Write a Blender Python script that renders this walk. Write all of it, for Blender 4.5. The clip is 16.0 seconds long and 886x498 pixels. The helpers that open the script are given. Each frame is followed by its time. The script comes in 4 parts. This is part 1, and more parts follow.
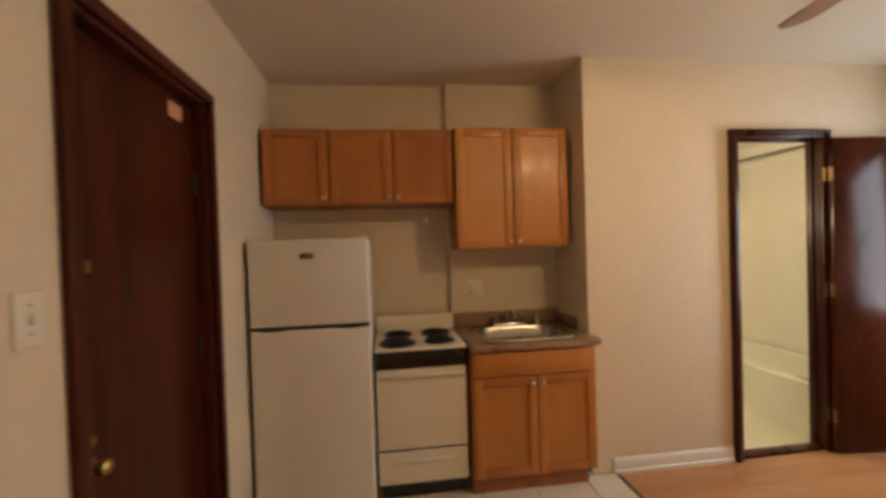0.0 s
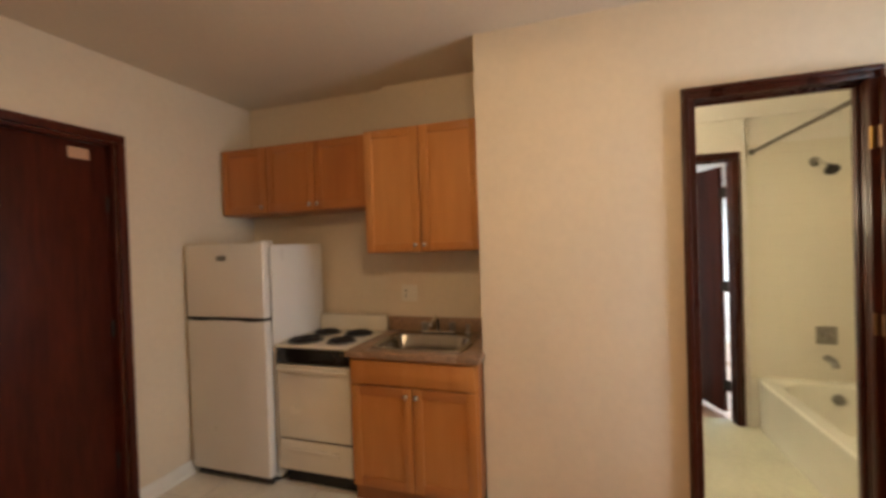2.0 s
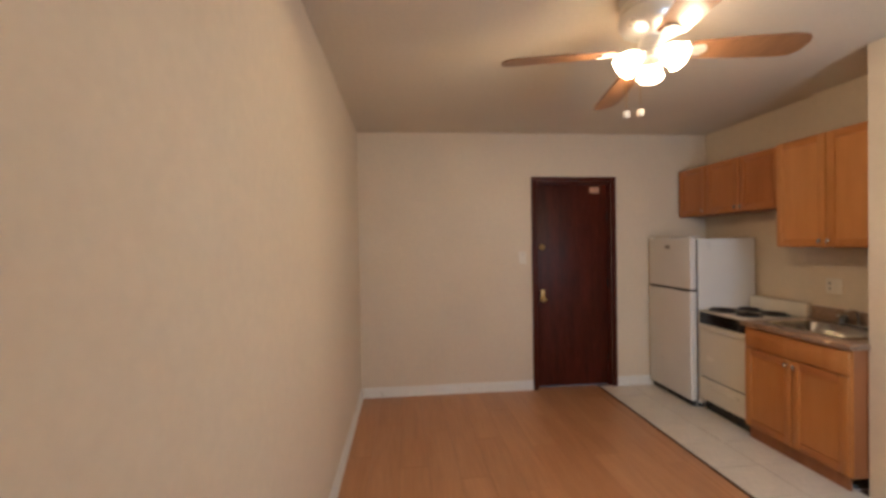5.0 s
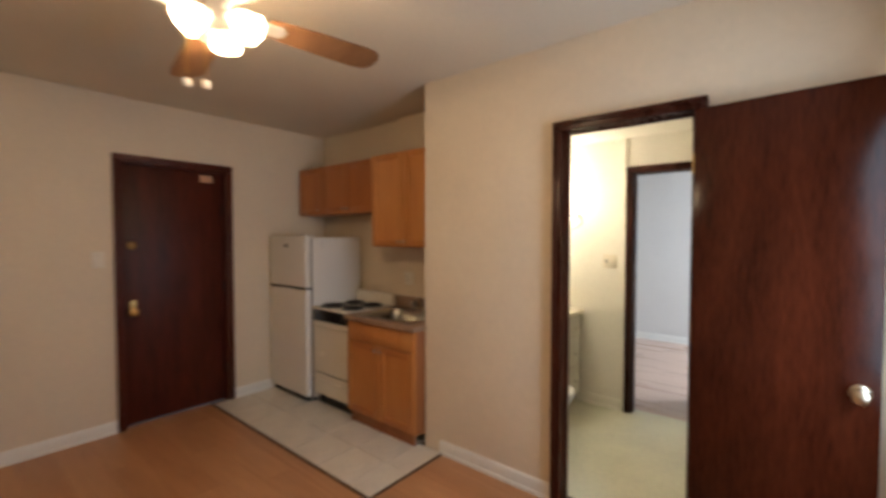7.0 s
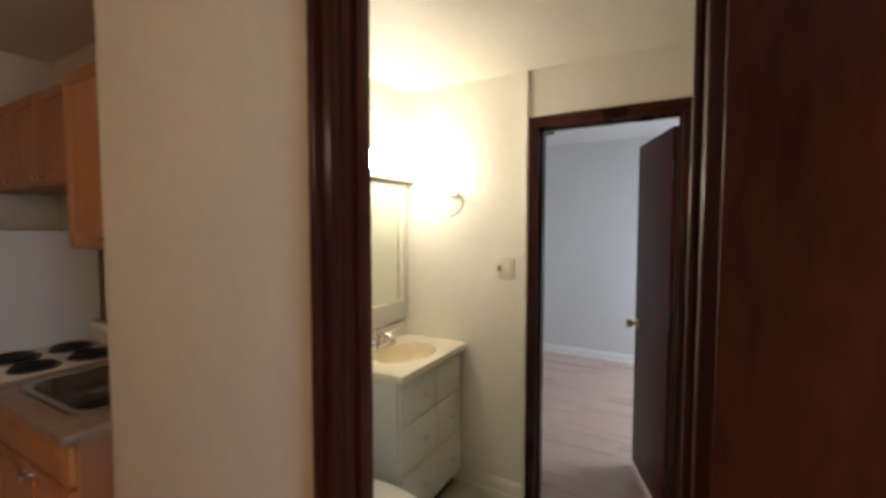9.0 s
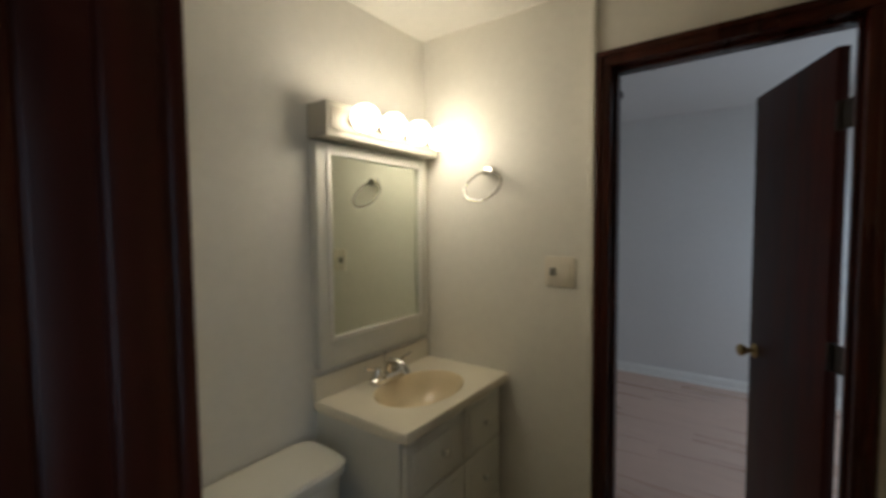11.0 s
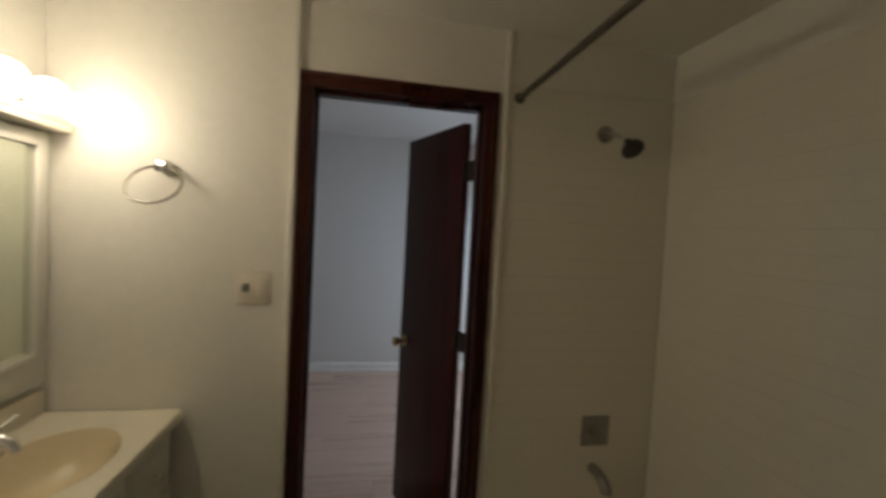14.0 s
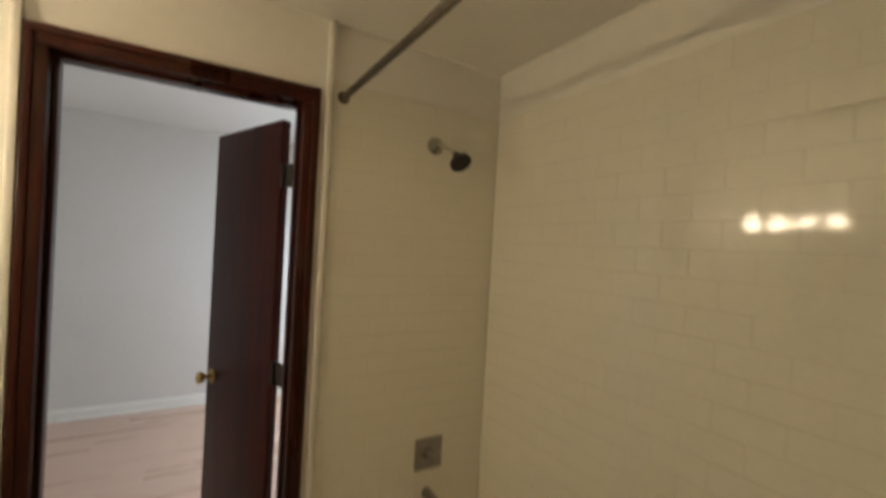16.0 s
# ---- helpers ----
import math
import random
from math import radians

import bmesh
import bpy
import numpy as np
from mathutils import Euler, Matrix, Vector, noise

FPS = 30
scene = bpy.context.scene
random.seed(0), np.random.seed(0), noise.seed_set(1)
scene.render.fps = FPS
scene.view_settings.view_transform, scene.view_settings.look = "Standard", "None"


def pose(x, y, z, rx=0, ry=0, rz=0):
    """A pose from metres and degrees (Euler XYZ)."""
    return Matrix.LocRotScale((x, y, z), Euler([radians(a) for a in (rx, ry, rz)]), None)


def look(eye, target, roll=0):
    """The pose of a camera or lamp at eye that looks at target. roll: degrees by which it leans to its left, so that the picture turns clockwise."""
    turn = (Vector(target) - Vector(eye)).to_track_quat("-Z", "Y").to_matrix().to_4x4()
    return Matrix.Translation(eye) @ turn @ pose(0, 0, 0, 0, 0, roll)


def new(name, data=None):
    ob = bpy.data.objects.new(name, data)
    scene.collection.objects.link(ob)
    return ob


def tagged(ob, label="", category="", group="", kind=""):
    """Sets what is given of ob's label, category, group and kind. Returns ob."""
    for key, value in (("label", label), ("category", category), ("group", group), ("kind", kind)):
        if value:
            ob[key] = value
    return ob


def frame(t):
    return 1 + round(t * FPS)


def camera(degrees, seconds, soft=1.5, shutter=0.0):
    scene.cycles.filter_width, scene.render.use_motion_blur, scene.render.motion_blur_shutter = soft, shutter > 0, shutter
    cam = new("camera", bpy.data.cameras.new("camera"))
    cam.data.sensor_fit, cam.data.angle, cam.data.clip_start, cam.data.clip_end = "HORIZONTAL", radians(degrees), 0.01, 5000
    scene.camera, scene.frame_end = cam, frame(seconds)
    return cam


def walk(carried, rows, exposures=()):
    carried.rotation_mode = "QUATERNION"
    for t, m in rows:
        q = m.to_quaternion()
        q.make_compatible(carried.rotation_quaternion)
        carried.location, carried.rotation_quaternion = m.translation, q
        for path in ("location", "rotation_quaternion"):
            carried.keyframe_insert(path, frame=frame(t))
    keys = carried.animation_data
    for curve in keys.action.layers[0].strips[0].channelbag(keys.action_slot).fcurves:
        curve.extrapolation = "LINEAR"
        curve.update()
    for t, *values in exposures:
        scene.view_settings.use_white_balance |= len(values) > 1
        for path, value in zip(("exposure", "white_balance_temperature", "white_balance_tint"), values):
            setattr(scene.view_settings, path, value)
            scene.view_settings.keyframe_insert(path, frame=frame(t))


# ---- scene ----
cam = camera(93.3, 16.0, soft=3.3, shutter=0.5)
PATH = [
    (0, (0.116, 0.023, 1.469), (0.38, 2.006, 1.439), -1.8),
    (0.5, (0.517, 0.012, 1.487), (0.817, 1.989, 1.454), -1.7),
    (1, (0.989, 0.097, 1.492), (1.237, 2.08, 1.439), -1.8),
    (1.5, (1.464, 0.172, 1.46), (1.29, 2.164, 1.428), -1.7),
    (2, (1.838, 0.257, 1.467), (1.217, 2.158, 1.442), -1.9),
    (2.5, (2.216, 0.326, 1.493), (1.083, 1.974, 1.462), -2.0),
    (3, (2.569, 0.206, 1.481), (0.983, 1.424, 1.481), -1.6),
    (3.5, (2.907, -0.005, 1.492), (1.11, 0.874, 1.489), -1.2),
    (3.7, (3.038, -0.064, 1.477), (1.184, 0.686, 1.48), -1.4),
    (4.8, (3.42, -0.16, 1.483), (1.43, 0.02, 1.46), -0.9),
    (5.8, (3.599, -0.23, 1.493), (1.662, 0.268, 1.458), -0.6),
    (6, (3.565, -0.173, 1.462), (1.694, 0.533, 1.436), -0.5),
    (6.5, (3.45, 0.005, 1.497), (1.832, 1.18, 1.453), -0.2),
    (7, (3.311, 0.244, 1.515), (2.039, 1.786, 1.451), -0.0),
    (7.5, (3.183, 0.631, 1.48), (2.098, 2.309, 1.404), -0.0),
    (8, (3.059, 1.077, 1.488), (2.054, 2.803, 1.397), 0.1),
    (8.5, (2.963, 1.471, 1.519), (1.994, 3.217, 1.408), 0.3),
    (8.7, (2.963, 1.613, 1.521), (1.99, 3.357, 1.413), 0.2),
    (10.8, (2.684, 2.409, 1.46), (1.622, 4.1, 1.361), -0.4),
    (11, (2.702, 2.394, 1.47), (1.529, 4.01, 1.365), -0.5),
    (11.5, (2.754, 2.348, 1.455), (1.383, 3.801, 1.367), -0.8),
    (12, (2.739, 2.347, 1.463), (1.341, 3.774, 1.378), -0.5),
    (12.5, (2.644, 2.396, 1.486), (1.355, 3.922, 1.391), -0.0),
    (13, (2.599, 2.436, 1.512), (1.819, 4.274, 1.397), 1.3),
    (13.5, (2.551, 2.402, 1.518), (2.356, 4.39, 1.422), 2.2),
    (14, (2.506, 2.36, 1.532), (2.875, 4.324, 1.449), 3.1),
    (14.5, (2.464, 2.303, 1.518), (3.212, 4.146, 1.314), 3.0),
    (15, (2.47, 2.281, 1.507), (3.455, 3.995, 1.204), 2.8),
    (15.5, (2.547, 2.322, 1.521), (3.619, 3.984, 1.225), 2.7),
    (16, (2.649, 2.485, 1.572), (3.671, 4.204, 1.554), 3.2),
]
EXPOSURES = [(0, 0.82, 7300, 9), (1.0, 0.89, 6800, 10), (2.5, 0.87, 6950, 10), (3.5, 0.98, 6550, 9), (6.0, 0.78, 5900, 10), (6.5, 0.60, 6450, 10), (7.0, 0.56, 6450, 10), (8.0, 0.37, 6500, 10), (8.5, 0.15, 6350, 11),
             (11.0, -1.50, 6050, 9), (12.0, -1.66, 6050, 8), (13.0, -1.60, 6050, 8), (14.0, -1.46, 6350, 10), (14.5, -1.3, 6600, 10), (15.0, -0.90, 6700, 10), (16, -0.25, 7050, 11)]
walk(cam, [(t, look(eye, target, roll)) for t, eye, target, roll in PATH], EXPOSURES)

# ---- light ----
world = bpy.data.worlds.new("sky")
scene.world = world
world.use_nodes = True
wn = world.node_tree.nodes
sky = wn.new("ShaderNodeTexSky")
sky.sky_type = "NISHITA"
sky.sun_disc = False
sky.sun_elevation, sky.sun_rotation = radians(40), radians(200)
world.node_tree.links.new(sky.outputs["Color"], wn["Background"].inputs["Color"])
wn["Background"].inputs["Strength"].default_value = 0.1

SUN = 1.0
FAN_W, FAN_COL = 4.2, (1.0, 0.72, 0.44)
SHADE_E = 14.0
GLOBE_E, GLOBE_COL = 51.0, (1.0, 0.86, 0.635)
WINDOW_W, BED_W = 14.0, 64.0
DAY_COL = (0.66, 0.81, 1.0)


def lamp(name, kind, where, watts, colour, radius=0.03, size=(1, 1), target=None):
    data = bpy.data.lights.new(name, kind)
    data.energy, data.color = watts, colour
    if kind == "AREA":
        data.shape, data.size, data.size_y = "RECTANGLE", size[0], size[1]
    elif kind == "POINT":
        data.shadow_soft_size = radius
    ob = new(name, data)
    ob.matrix_world = look(where, target) if target else pose(*where)
    return ob


sun = lamp("sun", "SUN", (8, -6, 12), SUN, (1.0, 0.95, 0.88), target=(4, 0, 6))
sun.data.angle = radians(10)

# ---- plan ----
XW, XE, YS, YM, YK = -0.638, 3.742, -0.612, 2.450, 2.976
CEIL, PIER, T = 2.575, 1.327, 0.12
YM2 = 2.525                       # bath side of the wall with the bath door
XB, XT, YB, YB2, BCEIL = 1.45, 3.79, 3.978, 4.09, 2.335
XR0, XR1, YR, RCEIL = 0.55, 4.55, 6.84, 2.48
lamp("window_daylight", "AREA", (XE + 0.02, 1.74, 1.47), WINDOW_W, DAY_COL, size=(0.66, 1.25), target=(XE - 1, 1.60, 1.40))
lamp("bedroom_window_daylight", "AREA", (XR1 - 0.03, 5.98, 1.5), BED_W, DAY_COL, size=(1.2, 1.3), target=(XR1 - 1, 5.55, 0.85))

# ---- materials ----


def material(name, colour, rough=0.6, metal=0.0, vary=0.08, scale=6.0, fine=60.0, bump=0.0, bump_scale=120.0, stretch=(1, 1, 1), spec=0.5, coat=0.0, rough_vary=0.08, dirt=None):
    m = bpy.data.materials.new(name)
    m.use_nodes = True
    n, l = m.node_tree.nodes, m.node_tree.links
    b = n["Principled BSDF"]
    b.inputs["Metallic"].default_value = metal
    b.inputs["Specular IOR Level"].default_value = spec
    b.inputs["Coat Weight"].default_value = coat
    b.inputs["Coat Roughness"].default_value = 0.15
    co = n.new("ShaderNodeTexCoord")
    mp = n.new("ShaderNodeMapping")
    mp.inputs["Scale"].default_value = stretch
    l.new(co.outputs["Object"], mp.inputs["Vector"])
    big, small = n.new("ShaderNodeTexNoise"), n.new("ShaderNodeTexNoise")
    big.inputs["Scale"].default_value, small.inputs["Scale"].default_value = scale, fine
    big.inputs["Detail"].default_value = small.inputs["Detail"].default_value = 4
    for t in (big, small):
        l.new(mp.outputs["Vector"], t.inputs["Vector"])
    mix = n.new("ShaderNodeMath")
    mix.operation = "MULTIPLY_ADD"
    mix.inputs[1].default_value = 0.4
    l.new(small.outputs["Fac"], mix.inputs[0])
    sc = n.new("ShaderNodeMath")
    sc.operation = "MULTIPLY"
    sc.inputs[1].default_value = 0.6
    l.new(big.outputs["Fac"], sc.inputs[0])
    l.new(sc.outputs[0], mix.inputs[2])
    ramp = n.new("ShaderNodeValToRGB")
    ramp.color_ramp.elements[0].position, ramp.color_ramp.elements[1].position = 0.32, 0.68
    ramp.color_ramp.elements[0].color = (*[c * (1 - vary) for c in colour], 1)
    ramp.color_ramp.elements[1].color = (*[min(1, c * (1 + vary)) for c in colour], 1)
    l.new(mix.outputs[0], ramp.inputs["Fac"])
    out = ramp.outputs["Color"]
    if dirt:
        dn = n.new("ShaderNodeTexNoise")
        dn.inputs["Scale"].default_value, dn.inputs["Detail"].default_value = dirt[1], 8
        l.new(co.outputs["Object"], dn.inputs["Vector"])
        dr = n.new("ShaderNodeValToRGB")
        dr.color_ramp.elements[0].position, dr.color_ramp.elements[1].position = dirt[2], dirt[2] + 0.1
        l.new(dn.outputs["Fac"], dr.inputs["Fac"])
        dm = n.new("ShaderNodeMix")
        dm.data_type = "RGBA"
        l.new(dr.outputs["Color"], dm.inputs[0])
        l.new(out, dm.inputs[6])
        dm.inputs[7].default_value = (*dirt[0], 1)
        out = dm.outputs[2]
    l.new(out, b.inputs["Base Color"])
    rr = n.new("ShaderNodeMapRange")
    rr.inputs["To Min"].default_value, rr.inputs["To Max"].default_value = max(0.02, rough - rough_vary), min(1, rough + rough_vary)
    l.new(big.outputs["Fac"], rr.inputs["Value"])
    l.new(rr.outputs["Result"], b.inputs["Roughness"])
    if bump:
        bt = n.new("ShaderNodeTexNoise")
        bt.inputs["Scale"].default_value, bt.inputs["Detail"].default_value = bump_scale, 3
        l.new(mp.outputs["Vector"], bt.inputs["Vector"])
        bp = n.new("ShaderNodeBump")
        bp.inputs["Strength"].default_value, bp.inputs["Distance"].default_value = bump, 0.003
        l.new(bt.outputs["Fac"], bp.inputs["Height"])
        l.new(bp.outputs["Normal"], b.inputs["Normal"])
    return m


def wood(name, dark, light, rough=0.4, grain=(14, 14, 0.9), coat=0.0, spec=0.5, by_object=False, bands=5.0, bump=0.08):
    """Wood with streaks along the axis that has the smallest scale."""
    m = bpy.data.materials.new(name)
    m.use_nodes = True
    n, l = m.node_tree.nodes, m.node_tree.links
    b = n["Principled BSDF"]
    b.inputs["Coat Weight"].default_value, b.inputs["Coat Roughness"].default_value = coat, 0.12
    b.inputs["Specular IOR Level"].default_value = spec
    co, mp = n.new("ShaderNodeTexCoord"), n.new("ShaderNodeMapping")
    mp.inputs["Scale"].default_value = grain
    vec = co.outputs["Object"]
    info = n.new("ShaderNodeObjectInfo")
    add = n.new("ShaderNodeVectorMath")
    add.operation = "MULTIPLY_ADD"
    add.inputs[1].default_value = (9.1, 7.3, 5.7)
    l.new(info.outputs["Random"], add.inputs[0])
    l.new(vec, add.inputs[2])
    l.new(add.outputs["Vector"], mp.inputs["Vector"])
    a, f = n.new("ShaderNodeTexNoise"), n.new("ShaderNodeTexNoise")
    a.inputs["Scale"].default_value, a.inputs["Detail"].default_value, a.inputs["Distortion"].default_value = 0.55, 5, 1.4
    f.inputs["Scale"].default_value, f.inputs["Detail"].default_value = bands, 6
    l.new(mp.outputs["Vector"], a.inputs["Vector"])
    l.new(mp.outputs["Vector"], f.inputs["Vector"])
    s = n.new("ShaderNodeMath")
    s.operation = "MULTIPLY_ADD"
    s.inputs[1].default_value = 0.45
    l.new(f.outputs["Fac"], s.inputs[0])
    h = n.new("ShaderNodeMath")
    h.operation = "MULTIPLY"
    h.inputs[1].default_value = 0.55
    l.new(a.outputs["Fac"], h.inputs[0])
    l.new(h.outputs[0], s.inputs[2])
    fac = s.outputs[0]
    if by_object:
        o = n.new("ShaderNodeMath")
        o.operation = "MULTIPLY_ADD"
        o.inputs[1].default_value = 0.16
        l.new(info.outputs["Random"], o.inputs[0])
        sub = n.new("ShaderNodeMath")
        sub.operation = "SUBTRACT"
        sub.inputs[1].default_value = 0.08
        l.new(fac, sub.inputs[0])
        l.new(sub.outputs[0], o.inputs[2])
        fac = o.outputs[0]
    ramp = n.new("ShaderNodeValToRGB")
    ramp.color_ramp.elements[0].position, ramp.color_ramp.elements[1].position = 0.3, 0.7
    ramp.color_ramp.elements[0].color, ramp.color_ramp.elements[1].color = (*dark, 1), (*light, 1)
    l.new(fac, ramp.inputs["Fac"])
    l.new(ramp.outputs["Color"], b.inputs["Base Color"])
    rr = n.new("ShaderNodeMapRange")
    rr.inputs["To Min"].default_value, rr.inputs["To Max"].default_value = max(0.05, rough - 0.08), rough + 0.1
    l.new(a.outputs["Fac"], rr.inputs["Value"])
    l.new(rr.outputs["Result"], b.inputs["Roughness"])
    bp = n.new("ShaderNodeBump")
    bp.inputs["Strength"].default_value, bp.inputs["Distance"].default_value = bump, 0.002
    l.new(f.outputs["Fac"], bp.inputs["Height"])
    l.new(bp.outputs["Normal"], b.inputs["Normal"])
    return m


def glowing(name, colour, strength):
    m = bpy.data.materials.new(name)
    m.use_nodes = True
    b = m.node_tree.nodes["Principled BSDF"]
    b.inputs["Base Color"].default_value = (0.9, 0.88, 0.82, 1)
    b.inputs["Roughness"].default_value = 0.25
    b.inputs["Emission Color"].default_value = (*colour, 1)
    b.inputs["Emission Strength"].default_value = strength
    return m


WALL = material("cream_wall_paint", (0.72, 0.61, 0.46), 0.62, vary=0.05, scale=1.3, fine=30, bump=0.12, bump_scale=70)
CEILING = material("ceiling_paint", (0.70, 0.62, 0.50), 0.75, vary=0.05, scale=1.0, fine=40, bump=0.15, bump_scale=60)
BATHWALL = material("bath_wall_paint", (0.83, 0.80, 0.73), 0.5, vary=0.04, scale=1.4, fine=30, bump=0.1, bump_scale=70)
BEDWALL = material("bedroom_wall_paint", (0.70, 0.67, 0.62), 0.6, vary=0.04, scale=1.2, fine=30, bump=0.1, bump_scale=70)
TRIM = material("white_trim_paint", (0.80, 0.77, 0.70), 0.4, vary=0.05, scale=5, dirt=((0.5, 0.45, 0.38), 14, 0.68))
DARKWOOD = wood("dark_mahogany_stain", (0.017, 0.0034, 0.0018), (0.082, 0.0145, 0.0066), 0.42, (11, 11, 0.8), coat=0.0, spec=0.2)
BATHLEAF = wood("mahogany_door_veneer", (0.020, 0.0042, 0.0020), (0.078, 0.0168, 0.0070), 0.17, (7, 7, 1.3), coat=0.0, spec=0.17, bands=10.0, bump=0.04)
CASEWOOD = wood("glossy_mahogany_casing", (0.015, 0.0032, 0.0016), (0.070, 0.0134, 0.0060), 0.28, (11, 11, 0.8), spec=0.26)
ENTRYWOOD = wood("red_mahogany_entry_door", (0.028, 0.0062, 0.0028), (0.105, 0.0195, 0.0085), 0.42, (10, 10, 1.2), spec=0.2)
MAPLE = wood("honey_maple_cabinet", (0.43, 0.155, 0.034), (0.56, 0.235, 0.064), 0.38, (5, 5, 0.6), coat=0.1, bands=3.0)
# maple made darker and redder: the lamp's falloff on the left cabinets is in the colour
MAPLE_SHADED = wood("shaded_reddish_maple", (0.38, 0.122, 0.027), (0.50, 0.19, 0.048), 0.4, (5, 5, 0.6), coat=0.08, bands=3.0, by_object=True)
# lighter, yellower copy: the stronger light on the tall cabinet is in the colour
MAPLE_LIT = wood("lit_honey_maple", (0.50, 0.205, 0.055), (0.63, 0.285, 0.09), 0.4, (5, 5, 0.6), coat=0.08, bands=4.0, by_object=True)
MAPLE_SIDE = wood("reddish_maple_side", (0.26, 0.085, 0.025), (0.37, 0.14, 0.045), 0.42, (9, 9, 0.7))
MAPLE_RAIL = wood("maple_rail_cross_grain", (0.35, 0.115, 0.026), (0.47, 0.175, 0.046), 0.4, (0.6, 5, 5), coat=0.1, bands=3.0)
LAMINATE = wood("oak_laminate", (0.40, 0.18, 0.075), (0.55, 0.275, 0.128), 0.36, (0.8, 12, 12), by_object=True, coat=0.1)
BEDLAM = wood("pale_oak_laminate", (0.49, 0.32, 0.23), (0.57, 0.385, 0.285), 0.28, (0.8, 12, 12), by_object=True, coat=0.3)
JOINT = material("floor_joint", (0.10, 0.05, 0.025), 0.8)
BEDJOINT = material("pale_floor_joint", (0.44, 0.285, 0.205), 0.6)
TILE = material("cream_floor_tile", (0.74, 0.67, 0.56), 0.35, vary=0.1, scale=5, fine=40, dirt=((0.42, 0.36, 0.28), 9, 0.66))
GROUT = material("brown_grout", (0.26, 0.20, 0.14), 0.9)
STRIP = material("brown_floor_strip", (0.09, 0.045, 0.02), 0.5)
VINYL = material("yellowed_vinyl", (0.62, 0.60, 0.46), 0.35, vary=0.12, scale=2.5, fine=30, dirt=((0.25, 0.22, 0.16), 11, 0.70))
APPL = material("white_enamel", (0.78, 0.74, 0.68), 0.3, vary=0.02, scale=3, bump=0.05, bump_scale=400)
STOVE = material("almond_enamel", (0.80, 0.74, 0.62), 0.25, vary=0.03, scale=4)
BLACK = material("black_glass", (0.008, 0.007, 0.006), 0.25, vary=0.2)
RUBBER = material("dark_gasket", (0.035, 0.03, 0.026), 0.7)
COIL = material("burner_coil", (0.012, 0.011, 0.010), 0.5, vary=0.3)
PAN = material("drip_pan", (0.06, 0.055, 0.05), 0.35, metal=0.7, vary=0.3)
STEEL = material("brushed_steel", (0.42, 0.40, 0.36), 0.24, metal=1.0, vary=0.08, scale=8, fine=90)
CHROME = material("chrome", (0.75, 0.74, 0.72), 0.12, metal=1.0, vary=0.03)
DULLCHROME = material("dull_nickel", (0.33, 0.31, 0.28), 0.35, metal=0.9, vary=0.15, scale=20)
PLATE = material("cream_lamp_plate", (0.30, 0.265, 0.205), 0.4, vary=0.05)
BARPAINT = material("almond_lamp_bar", (0.46, 0.43, 0.36), 0.4, vary=0.04)
SATIN = material("satin_nickel_knob", (0.60, 0.54, 0.42), 0.28, metal=1.0, vary=0.08, scale=15)
BRONZE = material("tarnished_rod", (0.13, 0.108, 0.08), 0.4, metal=0.6, vary=0.2, scale=15)
DIMBRASS = material("tarnished_brass", (0.40, 0.25, 0.085), 0.4, metal=1.0, vary=0.12, scale=20)
OLDBRASS = material("painted_over_brass", (0.15, 0.07, 0.025), 0.45, metal=0.5, vary=0.25, scale=30)
BRASS = material("brass", (0.55, 0.37, 0.14), 0.34, metal=1.0, vary=0.1, scale=15)
COUNTER = material("mottled_brown_laminate", (0.30, 0.19, 0.12), 0.35, vary=0.35, scale=35, fine=160)
PLASTIC = material("ivory_plastic", (0.78, 0.72, 0.61), 0.35, vary=0.03)
SLOT = material("dark_slot", (0.05, 0.04, 0.035), 0.6)
CERAMIC = material("white_china", (0.78, 0.76, 0.68), 0.12, vary=0.02, scale=2, coat=0.3)
TUBMAT = material("tub_enamel", (0.76, 0.74, 0.63), 0.16, vary=0.03, scale=3, coat=0.3)
WTILE = material("glazed_wall_tile", (0.80, 0.76, 0.65), 0.07, vary=0.03, scale=3, rough_vary=0.02, bump=0.02, bump_scale=10)
WGROUT = material("pale_grout", (0.70, 0.66, 0.55), 0.8)
MARBLE = material("cultured_marble", (0.82, 0.76, 0.62), 0.18, vary=0.04, scale=4, coat=0.3)
BASIN = material("tan_marble_basin", (0.77, 0.65, 0.44), 0.18, vary=0.05, scale=5, coat=0.3)
VANITY = material("white_vanity_paint", (0.72, 0.70, 0.62), 0.35, vary=0.04)
BLADE = wood("fan_blade_oak", (0.17, 0.075, 0.03), (0.30, 0.15, 0.07), 0.35, (2, 12, 12))
BEDBLADE = wood("dark_fan_blade", (0.05, 0.035, 0.03), (0.09, 0.06, 0.05), 0.4, (2, 12, 12))
FANBODY = material("brushed_nickel_fan", (0.68, 0.66, 0.62), 0.3, metal=0.6, vary=0.05)
SHADE = glowing("lit_frosted_shade", FAN_COL, SHADE_E)
GLOBE = glowing("lit_globe", GLOBE_COL, GLOBE_E)
PAPER = material("peach_sticker", (0.62, 0.36, 0.22), 0.7, vary=0.1)
VINYLWIN = material("white_window_vinyl", (0.78, 0.80, 0.82), 0.35, vary=0.02)
GROUND = material("pale_ground", (0.35, 0.35, 0.33), 0.9, vary=0.2, scale=0.2)
MIRROR = bpy.data.materials.new("mirror_silver")
MIRROR.use_nodes = True
MIRROR.node_tree.nodes["Principled BSDF"].inputs["Base Color"].default_value = (0.80, 0.84, 0.74, 1)
MIRROR.node_tree.nodes["Principled BSDF"].inputs["Metallic"].default_value = 1
MIRROR.node_tree.nodes["Principled BSDF"].inputs["Roughness"].default_value = 0.02
